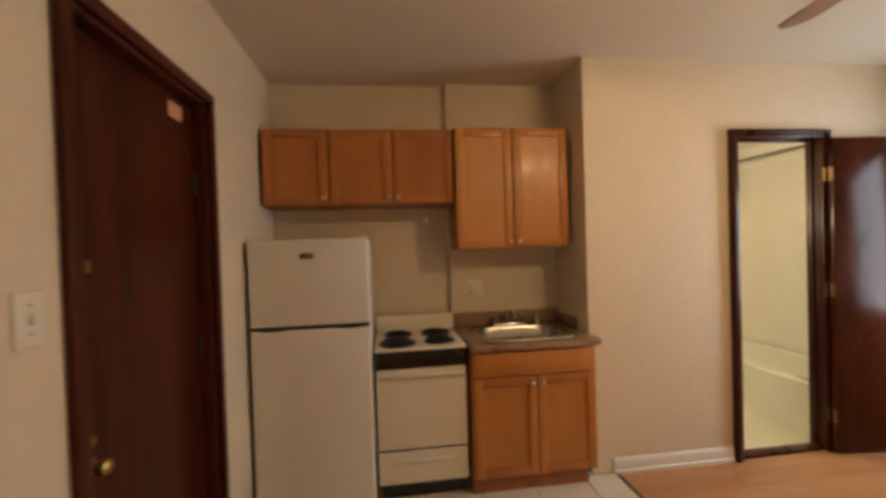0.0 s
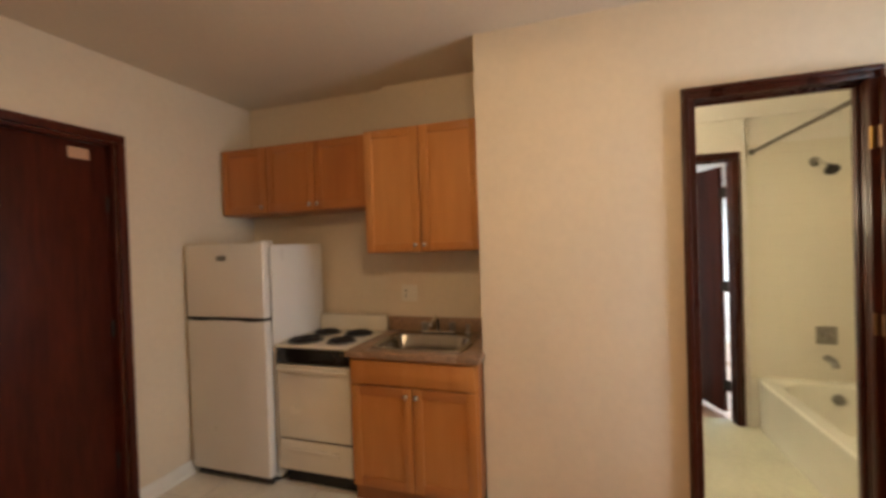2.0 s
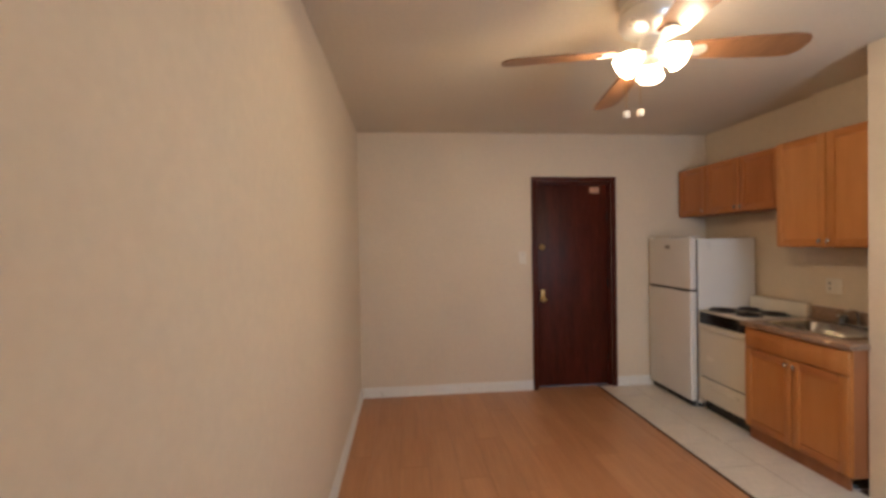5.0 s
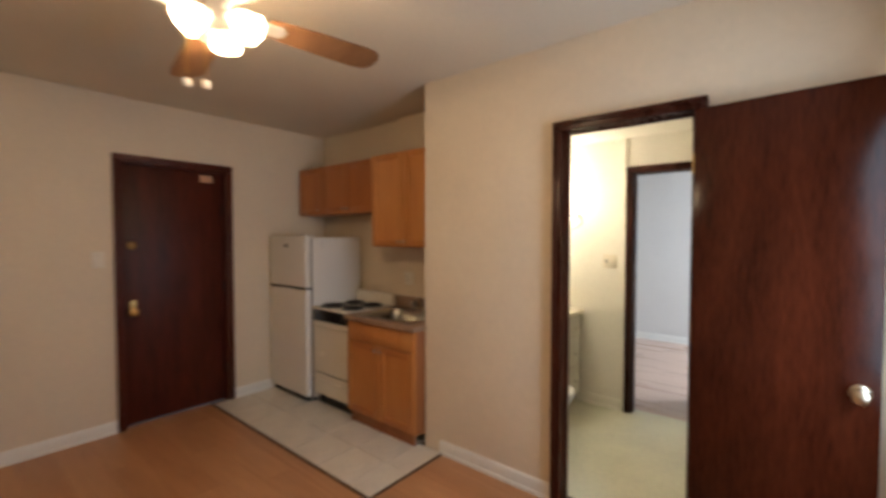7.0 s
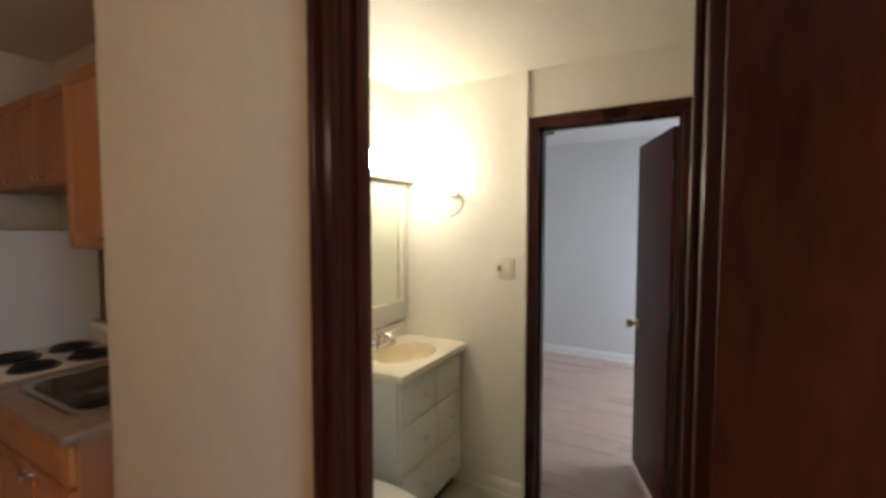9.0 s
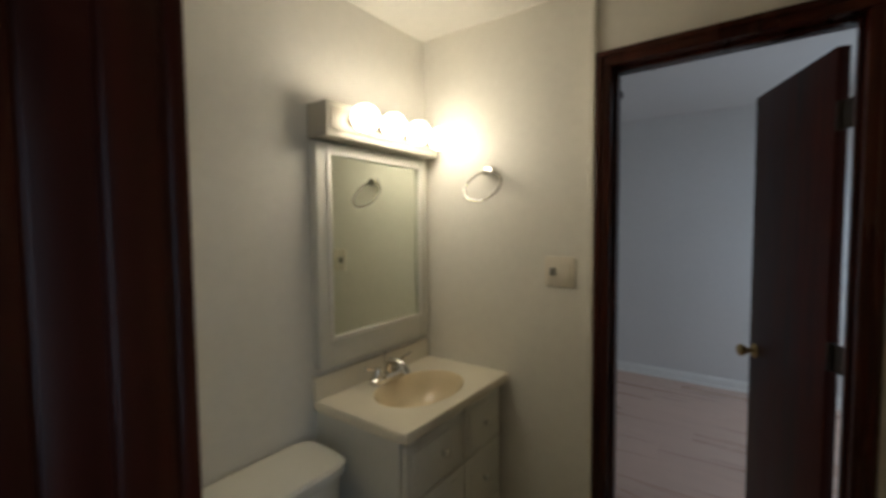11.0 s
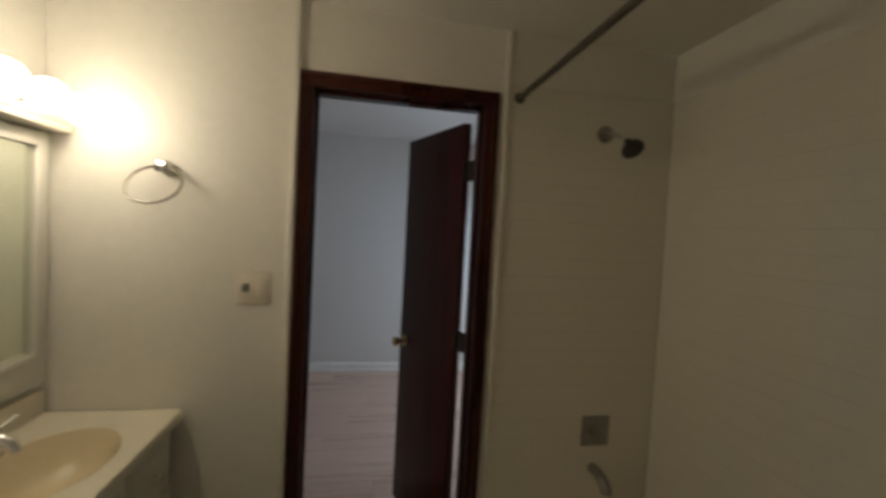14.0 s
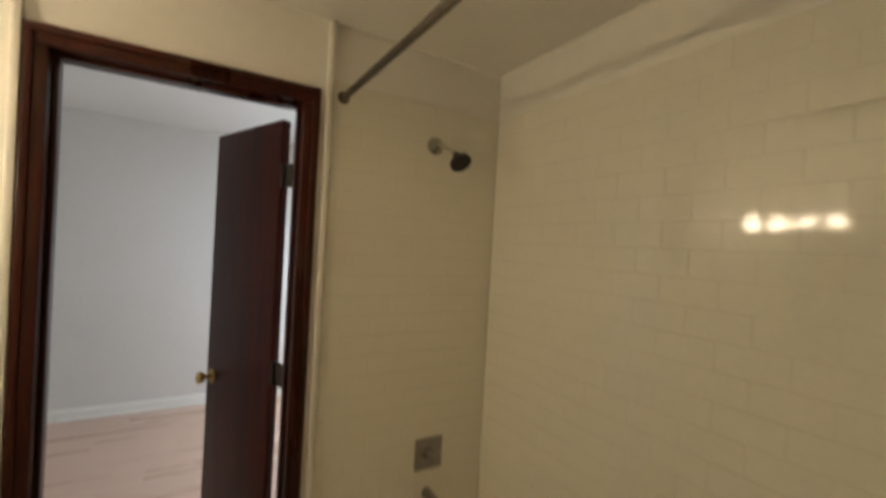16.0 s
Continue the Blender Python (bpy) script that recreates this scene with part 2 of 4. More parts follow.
GLASS = bpy.data.materials.new("window_glass")
GLASS.use_nodes = True
GLASS.node_tree.nodes["Principled BSDF"].inputs["Transmission Weight"].default_value = 1
GLASS.node_tree.nodes["Principled BSDF"].inputs["Roughness"].default_value = 0.0
GLASS.node_tree.nodes["Principled BSDF"].inputs["IOR"].default_value = 1.1

# ---- building helpers ----


def box(bm, x0, x1, y0, y1, z0, z1, bevel=0.0, seg=2):
    r = bmesh.ops.create_cube(bm, size=1)
    vs = r["verts"]
    for v in vs:
        v.co = Vector(((x0 + x1) / 2 + v.co.x * (x1 - x0), (y0 + y1) / 2 + v.co.y * (y1 - y0), (z0 + z1) / 2 + v.co.z * (z1 - z0)))
    if bevel:
        es = list({e for v in vs for e in v.link_edges})
        bmesh.ops.bevel(bm, geom=es, offset=bevel, segments=seg, profile=0.5, affect="EDGES")
    return bm


def bx(x0, x1, y0, y1, z0, z1, bevel=0.0, seg=2):
    return box(bmesh.new(), x0, x1, y0, y1, z0, z1, bevel, seg)


def loft(bm, rings, first=True, last=True, close=True):
    rows = [[bm.verts.new(p) for p in ring] for ring in rings]
    n = len(rows[0])
    for a, b in zip(rows, rows[1:]):
        for i in range(n if close else n - 1):
            j = (i + 1) % n
            bm.faces.new((a[i], a[j], b[j], b[i]))
    if first:
        bm.faces.new(list(reversed(rows[0])))
    if last:
        bm.faces.new(rows[-1])
    return bm


def oval(cx, cy, hx, hy, z, power=2.0, n=40):
    """A ring between an ellipse (power 2) and a rectangle (power 8)."""
    ring = []
    for i in range(n):
        a = 2 * math.pi * i / n
        c, s = math.cos(a), math.sin(a)
        k = (abs(c) ** power + abs(s) ** power) ** (-1 / power)
        ring.append(Vector((cx + hx * c * k, cy + hy * s * k, z)))
    return ring


def turned(profile, m=None, n=24, bm=None):
    """A turned body round z, from (radius, height) pairs, placed by m."""
    bm = bm or bmesh.new()
    m = m or Matrix()
    rings = [[m @ Vector((r * math.cos(2 * math.pi * i / n), r * math.sin(2 * math.pi * i / n), h)) for i in range(n)] for r, h in profile]
    return loft(bm, rings)


def tube(points, r, n=12, bm=None, closed=False):
    """A round bar along points."""
    bm = bm or bmesh.new()
    pts = [Vector(p) for p in points]
    rings = []
    last = None
    for i, p in enumerate(pts):
        if closed:
            d = pts[(i + 1) % len(pts)] - pts[i - 1]
        else:
            d = pts[min(i + 1, len(pts) - 1)] - pts[max(i - 1, 0)]
        d.normalize()
        side = last if last else (Vector((0, 0, 1)) if abs(d.z) < 0.9 else Vector((1, 0, 0)))
        u = (side - d * side.dot(d)).normalized()
        last = u
        w = d.cross(u)
        rings.append([p + r * (math.cos(2 * math.pi * k / n) * u + math.sin(2 * math.pi * k / n) * w) for k in range(n)])
    if closed:
        rings.append(rings[0])
        return loft(bm, rings, False, False)
    return loft(bm, rings)


def facing(p, d):
    """A pose at p whose z axis points along d."""
    return Matrix.Translation(p) @ Vector(d).to_track_quat("Z", "Y").to_matrix().to_4x4()


def origin(ob):
    o = Vector()
    while ob:
        o += ob.location
        ob = ob.parent
    return o


def mesh_of(name, bm, mat, smooth=True):
    bmesh.ops.recalc_face_normals(bm, faces=bm.faces)
    me = bpy.data.meshes.new(name)
    bm.to_mesh(me)
    bm.free()
    me.materials.append(mat)
    if smooth:
        me.shade_smooth()
        me.set_sharp_from_angle(angle=radians(35))
    return me


def part(name, bm, mat, parent, label=""):
    o = origin(parent)
    bmesh.ops.translate(bm, verts=bm.verts, vec=-o)
    ob = new(name, mesh_of(name, bm, mat))
    ob.parent = parent
    return tagged(ob, label)


def thing(name, where, label, category, group="", kind=""):
    ob = new(name)
    ob.location = where
    ob.empty_display_size = 0.1
    return tagged(ob, label, category, group, kind)


def solid(name, bm, mat, label, category, kind="structure"):
    return tagged(new(name, mesh_of(name, bm, mat)), label, category, "", kind)


# ---- walls, ceilings ----
bm = bmesh.new()
ED0, ED1, EDT = 1.145, 1.935, 2.095
box(bm, XW - T, XW, YS - T, ED0, 0, CEIL)
box(bm, XW - T, XW, ED1, YK + T, 0, CEIL)
box(bm, XW - T, XW, ED0, ED1, EDT, CEIL)
solid("wall_west", bm, WALL, "cream painted plaster wall with the entry door", "wall")
solid("wall_south", bx(XW, XE, YS - T, YS, 0, CEIL), WALL, "bare cream painted plaster wall", "wall")
WY0, WY1, WZ0, WZ1 = 1.38, 2.10, 0.80, 2.14
bm = bmesh.new()
box(bm, XE, XE + T, YS - T, WY0, 0, CEIL)
box(bm, XE, XE + T, WY1, YM, 0, CEIL)
box(bm, XE, XE + T, WY0, WY1, 0, WZ0)
box(bm, XE, XE + T, WY0, WY1, WZ1, CEIL)
solid("wall_east", bm, WALL, "cream painted plaster wall with a window", "wall")
bm = bmesh.new()
box(bm, XW, PIER, YK, YK + T, 0, CEIL)
box(bm, 0.553, PIER, YK - 0.05, YK, 0, CEIL)
solid("wall_kitchen", bm, WALL, "cream painted kitchen wall with a shallow chase", "wall")
BD0, BD1, BDT = 2.352, 2.972, 2.082
bm = bmesh.new()
box(bm, PIER, BD0 - 0.02, YM, YM2, 0, CEIL)
box(bm, BD1 + 0.02, XE + T, YM, YM2, 0, CEIL)
box(bm, BD0 - 0.02, BD1 + 0.02, YM, YM2, BDT + 0.02, CEIL)
box(bm, PIER, XB - 0.02, YM2, YK + T, 0, CEIL)
solid("wall_north", bm, WALL, "cream painted plaster wall with the bathroom door", "wall")
solid("wall_bath_west", bx(XB - 0.02, XB, YM2, YB, 0, BCEIL), BATHWALL, "pale painted bathroom wall behind the vanity", "wall")
solid("wall_bath_south", bx(XB, BD0 - 0.02, YM2, YM2 + 0.004, 0, BCEIL), BATHWALL, "pale painted bathroom wall beside the door", "wall")
solid("wall_bath_south_east", bx(BD1 + 0.02, XT, YM2, YM2 + 0.004, 0, BCEIL), BATHWALL, "pale painted bathroom wall at the tub's end", "wall")
FD0, FD1, FDT = 2.302, 2.950, 2.035
bm = bmesh.new()
box(bm, XB - 0.02, FD0 - 0.02, YB, YB2, 0, BCEIL + 0.3)
box(bm, FD1 + 0.02, XT + 0.1, YB, YB2, 0, BCEIL + 0.3)
box(bm, FD0 - 0.02, FD1 + 0.02, YB, YB2, FDT + 0.02, BCEIL + 0.3)
solid("wall_bath_north", bm, BATHWALL, "pale painted bathroom wall with the bedroom door", "wall")
solid("wall_bath_east", bx(XT, XT + 0.1, YM2, YB, 0, BCEIL + 0.3), BATHWALL, "bathroom wall behind the tub", "wall")
BW0, BW1 = 5.33, 6.63
solid("wall_bedroom_west", bx(XR0 - 0.1, XR0, YB2, YR, 0, RCEIL), BEDWALL, "pale painted bedroom wall", "wall")
solid("wall_bedroom_north", bx(XR0 - 0.1, XR1 + 0.1, YR, YR + 0.1, 0, RCEIL), BEDWALL, "bare pale grey-white bedroom wall", "wall")
bm = bmesh.new()
box(bm, XR1, XR1 + 0.1, YB2, BW0, 0, RCEIL)
box(bm, XR1, XR1 + 0.1, BW1, YR, 0, RCEIL)
box(bm, XR1, XR1 + 0.1, BW0, BW1, 0, 0.8)
box(bm, XR1, XR1 + 0.1, BW0, BW1, 2.15, RCEIL)
solid("wall_bedroom_east", bm, BEDWALL, "pale painted bedroom wall with a window", "wall")
bm = bmesh.new()
box(bm, XR0 - 0.1, XB - 0.02, YB2 - 0.1, YB2, 0, RCEIL)
box(bm, XB - 0.02, FD0 - 0.02, YB2, YB2 + 0.004, 0, RCEIL)
solid("wall_bedroom_south", bm, BEDWALL, "pale painted bedroom wall beside the door", "wall")
bm = bmesh.new()
box(bm, XT + 0.1, XR1 + 0.1, YB2 - 0.1, YB2, 0, RCEIL)
box(bm, FD1 + 0.02, XT + 0.1, YB2, YB2 + 0.004, 0, RCEIL)
solid("wall_bedroom_south_east", bm, BEDWALL, "pale painted bedroom wall behind the door", "wall")
solid("ceiling_living", bx(XW - T, XE + T, YS - T, YK + T, CEIL, CEIL + 0.1), CEILING, "cream painted plaster ceiling", "ceiling")
solid("ceiling_bath", bx(XB, XT, YM2, YB, BCEIL, BCEIL + 0.1), BATHWALL, "low pale painted bathroom ceiling", "ceiling")
solid("ceiling_bedroom", bx(XR0 - 0.1, XR1 + 0.1, YB2, YR + 0.1, RCEIL, RCEIL + 0.1), BEDWALL, "white painted bedroom ceiling", "ceiling")
solid("ground", bx(-80, 80, -80, 80, -3.2, -3.0), GROUND, "pale ground outside the windows", "ground")

# ---- skirting and casings ----


def baseboard(name, axis, at, a, b, side, mat=TRIM, h=0.095):
    """A moulded board along x or y, with its back on the wall; side is the way it faces."""
    prof = [(0, 0), (0.020, 0), (0.020, 0.018), (0.013, 0.024), (0.013, h - 0.025), (0.008, h - 0.006), (0.003, h), (0, h)]
    rings = []
    for t in (a, b):
        rings.append([Vector((at + side * d, t, z)) if axis == "y" else Vector((t, at + side * d, z)) for d, z in prof])
    solid(name, loft(bmesh.new(), rings), mat, "white painted moulded skirting board", "baseboard")


baseboard("baseboard_west", "y", XW, YS + 0.022, ED0 - 0.048, 1)
baseboard("baseboard_west_kitchen", "y", XW, ED1 + 0.048, YK, 1)
baseboard("baseboard_south", "x", YS, XW, XE, 1)
baseboard("baseboard_east", "y", XE, YS + 0.022, YM - 0.022, -1)
baseboard("baseboard_north", "x", YM, 1.468, BD0 - 0.057, -1)
baseboard("baseboard_north_east", "x", YM, BD1 + 0.06, XE, -1)
baseboard("baseboard_bath", "x", YB, 1.93, 2.226, -1)
baseboard("baseboard_bedroom", "x", YR, XR0, XR1, -1)
baseboard("baseboard_bedroom_west", "y", XR0, YB2 + 0.01, YR - 0.022, 1)
baseboard("baseboard_bedroom_east", "y", XR1, YB2 + 0.01, YR - 0.022, -1)


def casing(name, x0, x1, top, y, side, w=0.055, proud=0.016, label="dark stained mahogany door casing"):
    """Door casing on a wall along x: two legs and a head, with a rounded step."""
    root = thing(name, ((x0 + x1) / 2, y, 0), label, "door frame", kind="structure")
    d = proud * side
    lo, hi = min(y, y + d), max(y, y + d)
    lo2, hi2 = min(y, y + d * 1.5), max(y, y + d * 1.5)
    for a, b in ((x0 - w, x0), (x1, x1 + w)):
        bm = bx(a, b, lo, hi, 0, top, 0.005)
        box(bm, a + 0.006 if a < x0 else b - 0.026, a + 0.026 if a < x0 else b - 0.006, lo2, hi2, 0, top + 0.03, 0.004)
        part("jamb_casing", bm, CASEWOOD, root)
    bm = bx(x0 - w, x1 + w, lo, hi, top + 0.0005, top + w, 0.005)
    box(bm, x0 - w + 0.006, x1 + w - 0.006, lo2, hi2, top + w - 0.026, top + w - 0.006, 0.004)
    part("head_casing", bm, CASEWOOD, root)
    return root


def lining(name, x0, x1, top, y0, y1, stop, sill=True):
    root = thing(name, ((x0 + x1) / 2, (y0 + y1) / 2, 0), "dark stained wooden door lining with a stop", "door frame", kind="structure")
    for a, b, c, d in ((x0 - 0.02, x0, x0, x0 + 0.012), (x1, x1 + 0.02, x1 - 0.012, x1)):
        bm = bx(a, b, y0, y1, 0, top, 0.002)
        box(bm, c, d, stop, stop + 0.035, 0, top - 0.012, 0.003)
        part("side_lining", bm, CASEWOOD, root)
    bm = bx(x0 - 0.02, x1 + 0.02, y0, y1, top, top + 0.02, 0.002)
    box(bm, x0, x1, stop, stop + 0.035, top - 0.012, top, 0.003)
    part("head_lining", bm, CASEWOOD, root)
    if sill:
        part("threshold", bx(x0, x1, y0 - 0.01, y1, 0.001, 0.018, 0.006), CASEWOOD, root, "worn dark wooden threshold")
    return root


casing("door_1_casing", BD0, BD1, BDT, YM, -1, proud=0.029)
casing("door_1_casing_inside", BD0, BD1, BDT, YM2 + 0.004, 1, w=0.05)
lining("door_1_lining", BD0, BD1, BDT, YM, YM2 + 0.004, YM + 0.036)
casing("door_2_casing", FD0, FD1, FDT, YB, -1)
casing("door_2_casing_bedroom", FD0, FD1, FDT, YB2 + 0.004, 1)
lining("door_2_lining", FD0, FD1, FDT, YB, YB2 + 0.004, YB + 0.03, sill=False)
for x in (2.228, 3.022):
    solid("trim", bx(x, x + 0.022, YB - 0.024, YB, 0.0, BCEIL, 0.005), TRIM, "white painted corner strip beside the door", "trim")

# the entry door's casing lies on the west wall
root = thing("door_3_casing", (XW, 1.54, 0), "dark stained mahogany entry door casing", "door frame", kind="structure")
for a, b in ((ED0 - 0.045, ED0), (ED1, ED1 + 0.045)):
    bm = bx(XW, XW + 0.026, a, b, 0, EDT, 0.006)
    part("jamb_casing", bm, ENTRYWOOD, root)
part("head_casing", bx(XW, XW + 0.026, ED0 - 0.045, ED1 + 0.045, EDT, EDT + 0.045, 0.005), ENTRYWOOD, root)
for a, b in ((ED0, ED0 + 0.016), (ED1 - 0.016, ED1)):
    part("side_lining", bx(XW - T, XW + 0.002, a, b, 0, EDT - 0.016, 0.002), ENTRYWOOD, root)
part("head_lining", bx(XW - T, XW + 0.002, ED0, ED1, EDT - 0.016, EDT, 0.002), ENTRYWOOD, root)

# ---- doors ----


def knob(parent, p, d, mat, r=0.026, reach=0.06, name="door_handle", label=""):
    """A round door knob with its rose at p, facing d."""
    prof = [(0.001, 0), (0.031, 0), (0.031, 0.004), (0.026, 0.009), (0.011, 0.012), (0.010, reach - 0.03), (0.018, reach - 0.024), (r, reach - 0.010), (r * 0.95, reach), (r * 0.6, reach + 0.006), (0.001, reach + 0.007)]
    return part(name, turned(prof, facing(p, d)), mat, parent, label)


entry = thing("door_3", (XW - 0.09, 1.54, 0.012), "closed dark mahogany entry door with brass locks", "door", kind="structure")
LX = XW - 0.050
part("leaf", bx(LX - 0.042, LX, ED0 + 0.019, ED1 - 0.019, 0.012, EDT - 0.019, 0.003), ENTRYWOOD, entry)
part("deadbolt", turned([(0.001, 0), (0.030, 0), (0.029, 0.006), (0.022, 0.012), (0.012, 0.016), (0.001, 0.018)], facing((LX, 1.225, 1.435), (1, 0, 0))), BRASS, entry, "round brass deadbolt")
part("thumb_turn", bx(LX + 0.016, LX + 0.032, 1.220, 1.230, 1.418, 1.452, 0.003), BRASS, entry)
plate = part("lock_plate", bx(LX, LX + 0.006, 1.208, 1.248, 0.875, 1.0, 0.003), BRASS, entry, "tall brass lock plate")
part("cylinder", turned([(0.001, 0), (0.016, 0), (0.015, 0.012), (0.001, 0.014)], facing((LX + 0.006, 1.228, 0.975), (1, 0, 0))), BRASS, plate)
knob(entry, (LX + 0.004, 1.228, 0.905), (1, 0, 0), BRASS, r=0.022, reach=0.05)
part("sticker", bx(LX, LX + 0.002, 1.735, 1.835, 1.985, 2.045), PAPER, entry, "peach-coloured paper sticker")
for z in (0.3, 1.05, 1.75):
    part("hinge", tube([(XW - 0.044, ED1 - 0.017, z - 0.045), (XW - 0.044, ED1 - 0.017, z + 0.045)], 0.008), RUBBER, entry)

# bathroom door: swung right round into the living room, almost flat on the wall
LEAFW = 0.592


def swung_leaf(name, hinge, angle, width, z0, z1, mat, label, knob_mat, thick=0.035, knob_z=0.94, hinge_z=()):
    """A door leaf built along +x from its hinge, turned by angle; its thickness goes to +y."""
    root = thing(name, (0, 0, 0), label, "door", kind="structure")
    leaf = part("leaf", bx(0.004, width, 0, thick, z0, z1, 0.003), mat, root)
    kx = width - 0.052
    knob(root, (kx, 0.002, knob_z), (0, -1, 0), knob_mat)
    knob(root, (kx, thick - 0.002, knob_z), (0, 1, 0), knob_mat)
    part("latch_plate", bx(width - 0.0005, width + 0.0025, 0.006, thick - 0.006, knob_z - 0.03, knob_z + 0.03, 0.001), knob_mat, root)
    for z in hinge_z:
        metal = RUBBER if mat is not BATHLEAF else DIMBRASS if z > 1.5 else OLDBRASS
        if mat is BATHLEAF:
            h = part("hinge", tube([(-0.010, 0.047, z - 0.045), (-0.010, 0.047, z + 0.045)], 0.007), metal, root)
            part("hinge_leaf", bx(-0.0145, -0.0125, 0.052, 0.108, z - 0.044, z + 0.044), metal, h)
            part("hinge_leaf", bx(0.0008, 0.0038, 0.003, 0.034, z - 0.044, z + 0.044), OLDBRASS, h)
        else:
            h = part("hinge", tube([(-0.003, 0.030, z - 0.045), (-0.003, 0.030, z + 0.045)], 0.007), metal, root)
            part("hinge_leaf", bx(-0.065, 0.005, 0.016, 0.020, z - 0.044, z + 0.044), RUBBER, h)
    root.matrix_basis = pose(hinge[0], hinge[1], 0, 0, 0, angle)
    return root


swung_leaf("door_1", (BD1 + 0.012, YM - 0.079, 0), -3.8, LEAFW, 0.016, 2.070, BATHLEAF, "open mahogany veneer bathroom door swung flat to the wall", SATIN, knob_z=0.95, hinge_z=(0.25, 1.08, 1.84))
swung_leaf("door_2", (2.949, 4.172, 0), 110.5, 0.548, 0.03, 2.012, DARKWOOD, "open dark mahogany bedroom door, standing ajar into the room", BRASS, knob_z=0.925, hinge_z=(0.25, 1.05, 1.80))

# ---- windows ----


def window(name, x, y0, y1, z0, z1, lab):
    root = thing(name, (x, (y0 + y1) / 2, z0), lab, "window", kind="structure")
    d0, d1 = x + 0.03, x + 0.09
    for a, b, c, d in ((y0, y0 + 0.05, z0, z1), (y1 - 0.05, y1, z0, z1), (y0 + 0.05, y1 - 0.05, z0, z0 + 0.05), (y0 + 0.05, y1 - 0.05, z1 - 0.05, z1), (y0 + 0.05, y1 - 0.05, (z0 + z1) / 2 - 0.025, (z0 + z1) / 2 + 0.025)):
        part("window_frame", bx(d0, d1, a, b, c, d, 0.004), VINYLWIN, root)
    for c, d in ((z0 + 0.05, (z0 + z1) / 2 - 0.025), ((z0 + z1) / 2 + 0.025, z1 - 0.05)):
        g = part("pane", bx(d0 + 0.026, d0 + 0.032, y0 + 0.05, y1 - 0.05, c, d), GLASS, root)
        g.visible_shadow = False
    part("window_sill", bx(x - 0.05, x + 0.03, y0 - 0.05, y1 + 0.05, z0 - 0.03, z0 - 0.002, 0.006), VINYLWIN, root, "white painted window sill")
    for a, b in ((y0 - 0.03, y0), (y1, y1 + 0.03)):
        part("window_casing", bx(x - 0.014, x, a, b, z0, z1, 0.004), VINYLWIN, root)
    part("window_casing", bx(x - 0.014, x, y0 - 0.03, y1 + 0.03, z1, z1 + 0.03, 0.004), VINYLWIN, root)


window("window_1", XE, WY0, WY1, WZ0, WZ1, "white framed sash window with bright daylight")
window("window_2", XR1, BW0, BW1, 0.8, 2.15, "white framed bedroom sash window")

# ---- kitchen ----


def cabinet_door(parent, x0, x1, z0, z1, y, knob_at=None, name="door", mat=None, rail=None):
    """A shaker door facing -y: two stiles, two rails and a sunk panel, with a knob."""
    st = 0.052
    d = part(name, bx(x0 + st - 0.002, x1 - st + 0.002, y - 0.009, y - 0.002, z0 + st - 0.002, z1 - st + 0.002), mat or MAPLE, parent)
    part("stile", bx(x0, x0 + st, y - 0.019, y, z0, z1, 0.003), mat or MAPLE, d)
    part("stile", bx(x1 - st, x1, y - 0.019, y, z0, z1, 0.003), mat or MAPLE, d)
    part("rail", bx(x0 + st, x1 - st, y - 0.0186, y, z1 - st, z1, 0.003), rail or MAPLE_RAIL, d)
    part("rail", bx(x0 + st, x1 - st, y - 0.0186, y, z0, z0 + st, 0.003), rail or MAPLE_RAIL, d)
    if knob_at:
        part("knob", turned([(0.001, 0), (0.008, 0), (0.006, 0.008), (0.007, 0.013), (0.014, 0.019), (0.014, 0.024), (0.009, 0.028), (0.001, 0.029)], facing((knob_at[0], y - 0.018, knob_at[1]), (0, -1, 0)), 16), CHROME, d, "small round chrome knob")
    return d


def wall_cabinet(x0, x1, z0, z1, yf, yb, doors, label, mat=None, rail=None):
    root = thing("wall_cabinet", ((x0 + x1) / 2, (yf + yb) / 2, z0), label, "cabinet", "kitchen wall cabinets")
    bm = bmesh.new()
    box(bm, x0, x1, yf + 0.02, yb, z0, z1, 0.002)
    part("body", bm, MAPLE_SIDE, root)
    n = len(doors)
    w = (x1 - x0) / n
    for i, side in enumerate(doors):
        a, b = x0 + i * w + 0.004, x0 + (i + 1) * w - 0.004
        kx = b - 0.026 if side > 0 else a + 0.026
        cabinet_door(root, a, b, z0 + 0.006, z1 - 0.006, yf + 0.0195, (kx, z0 + 0.045), "door", mat, rail)
    return root


wall_cabinet(XW + 0.022, -0.228, 1.718, 2.19, 2.657, YK, (1,), "small maple wall cabinet in a shaded reddish tone with one shaker door", MAPLE_SHADED)
wall_cabinet(-0.226, 0.551, 1.718, 2.19, 2.657, YK, (1, -1), "short maple wall cabinet in a shaded reddish tone with two shaker doors", MAPLE_SHADED)
wall_cabinet(0.555, 1.300, 1.420, 2.194, 2.622, YK - 0.05, (1, -1), "tall honey maple wall cabinet above the sink, in a lit pale tone", MAPLE_LIT, MAPLE)

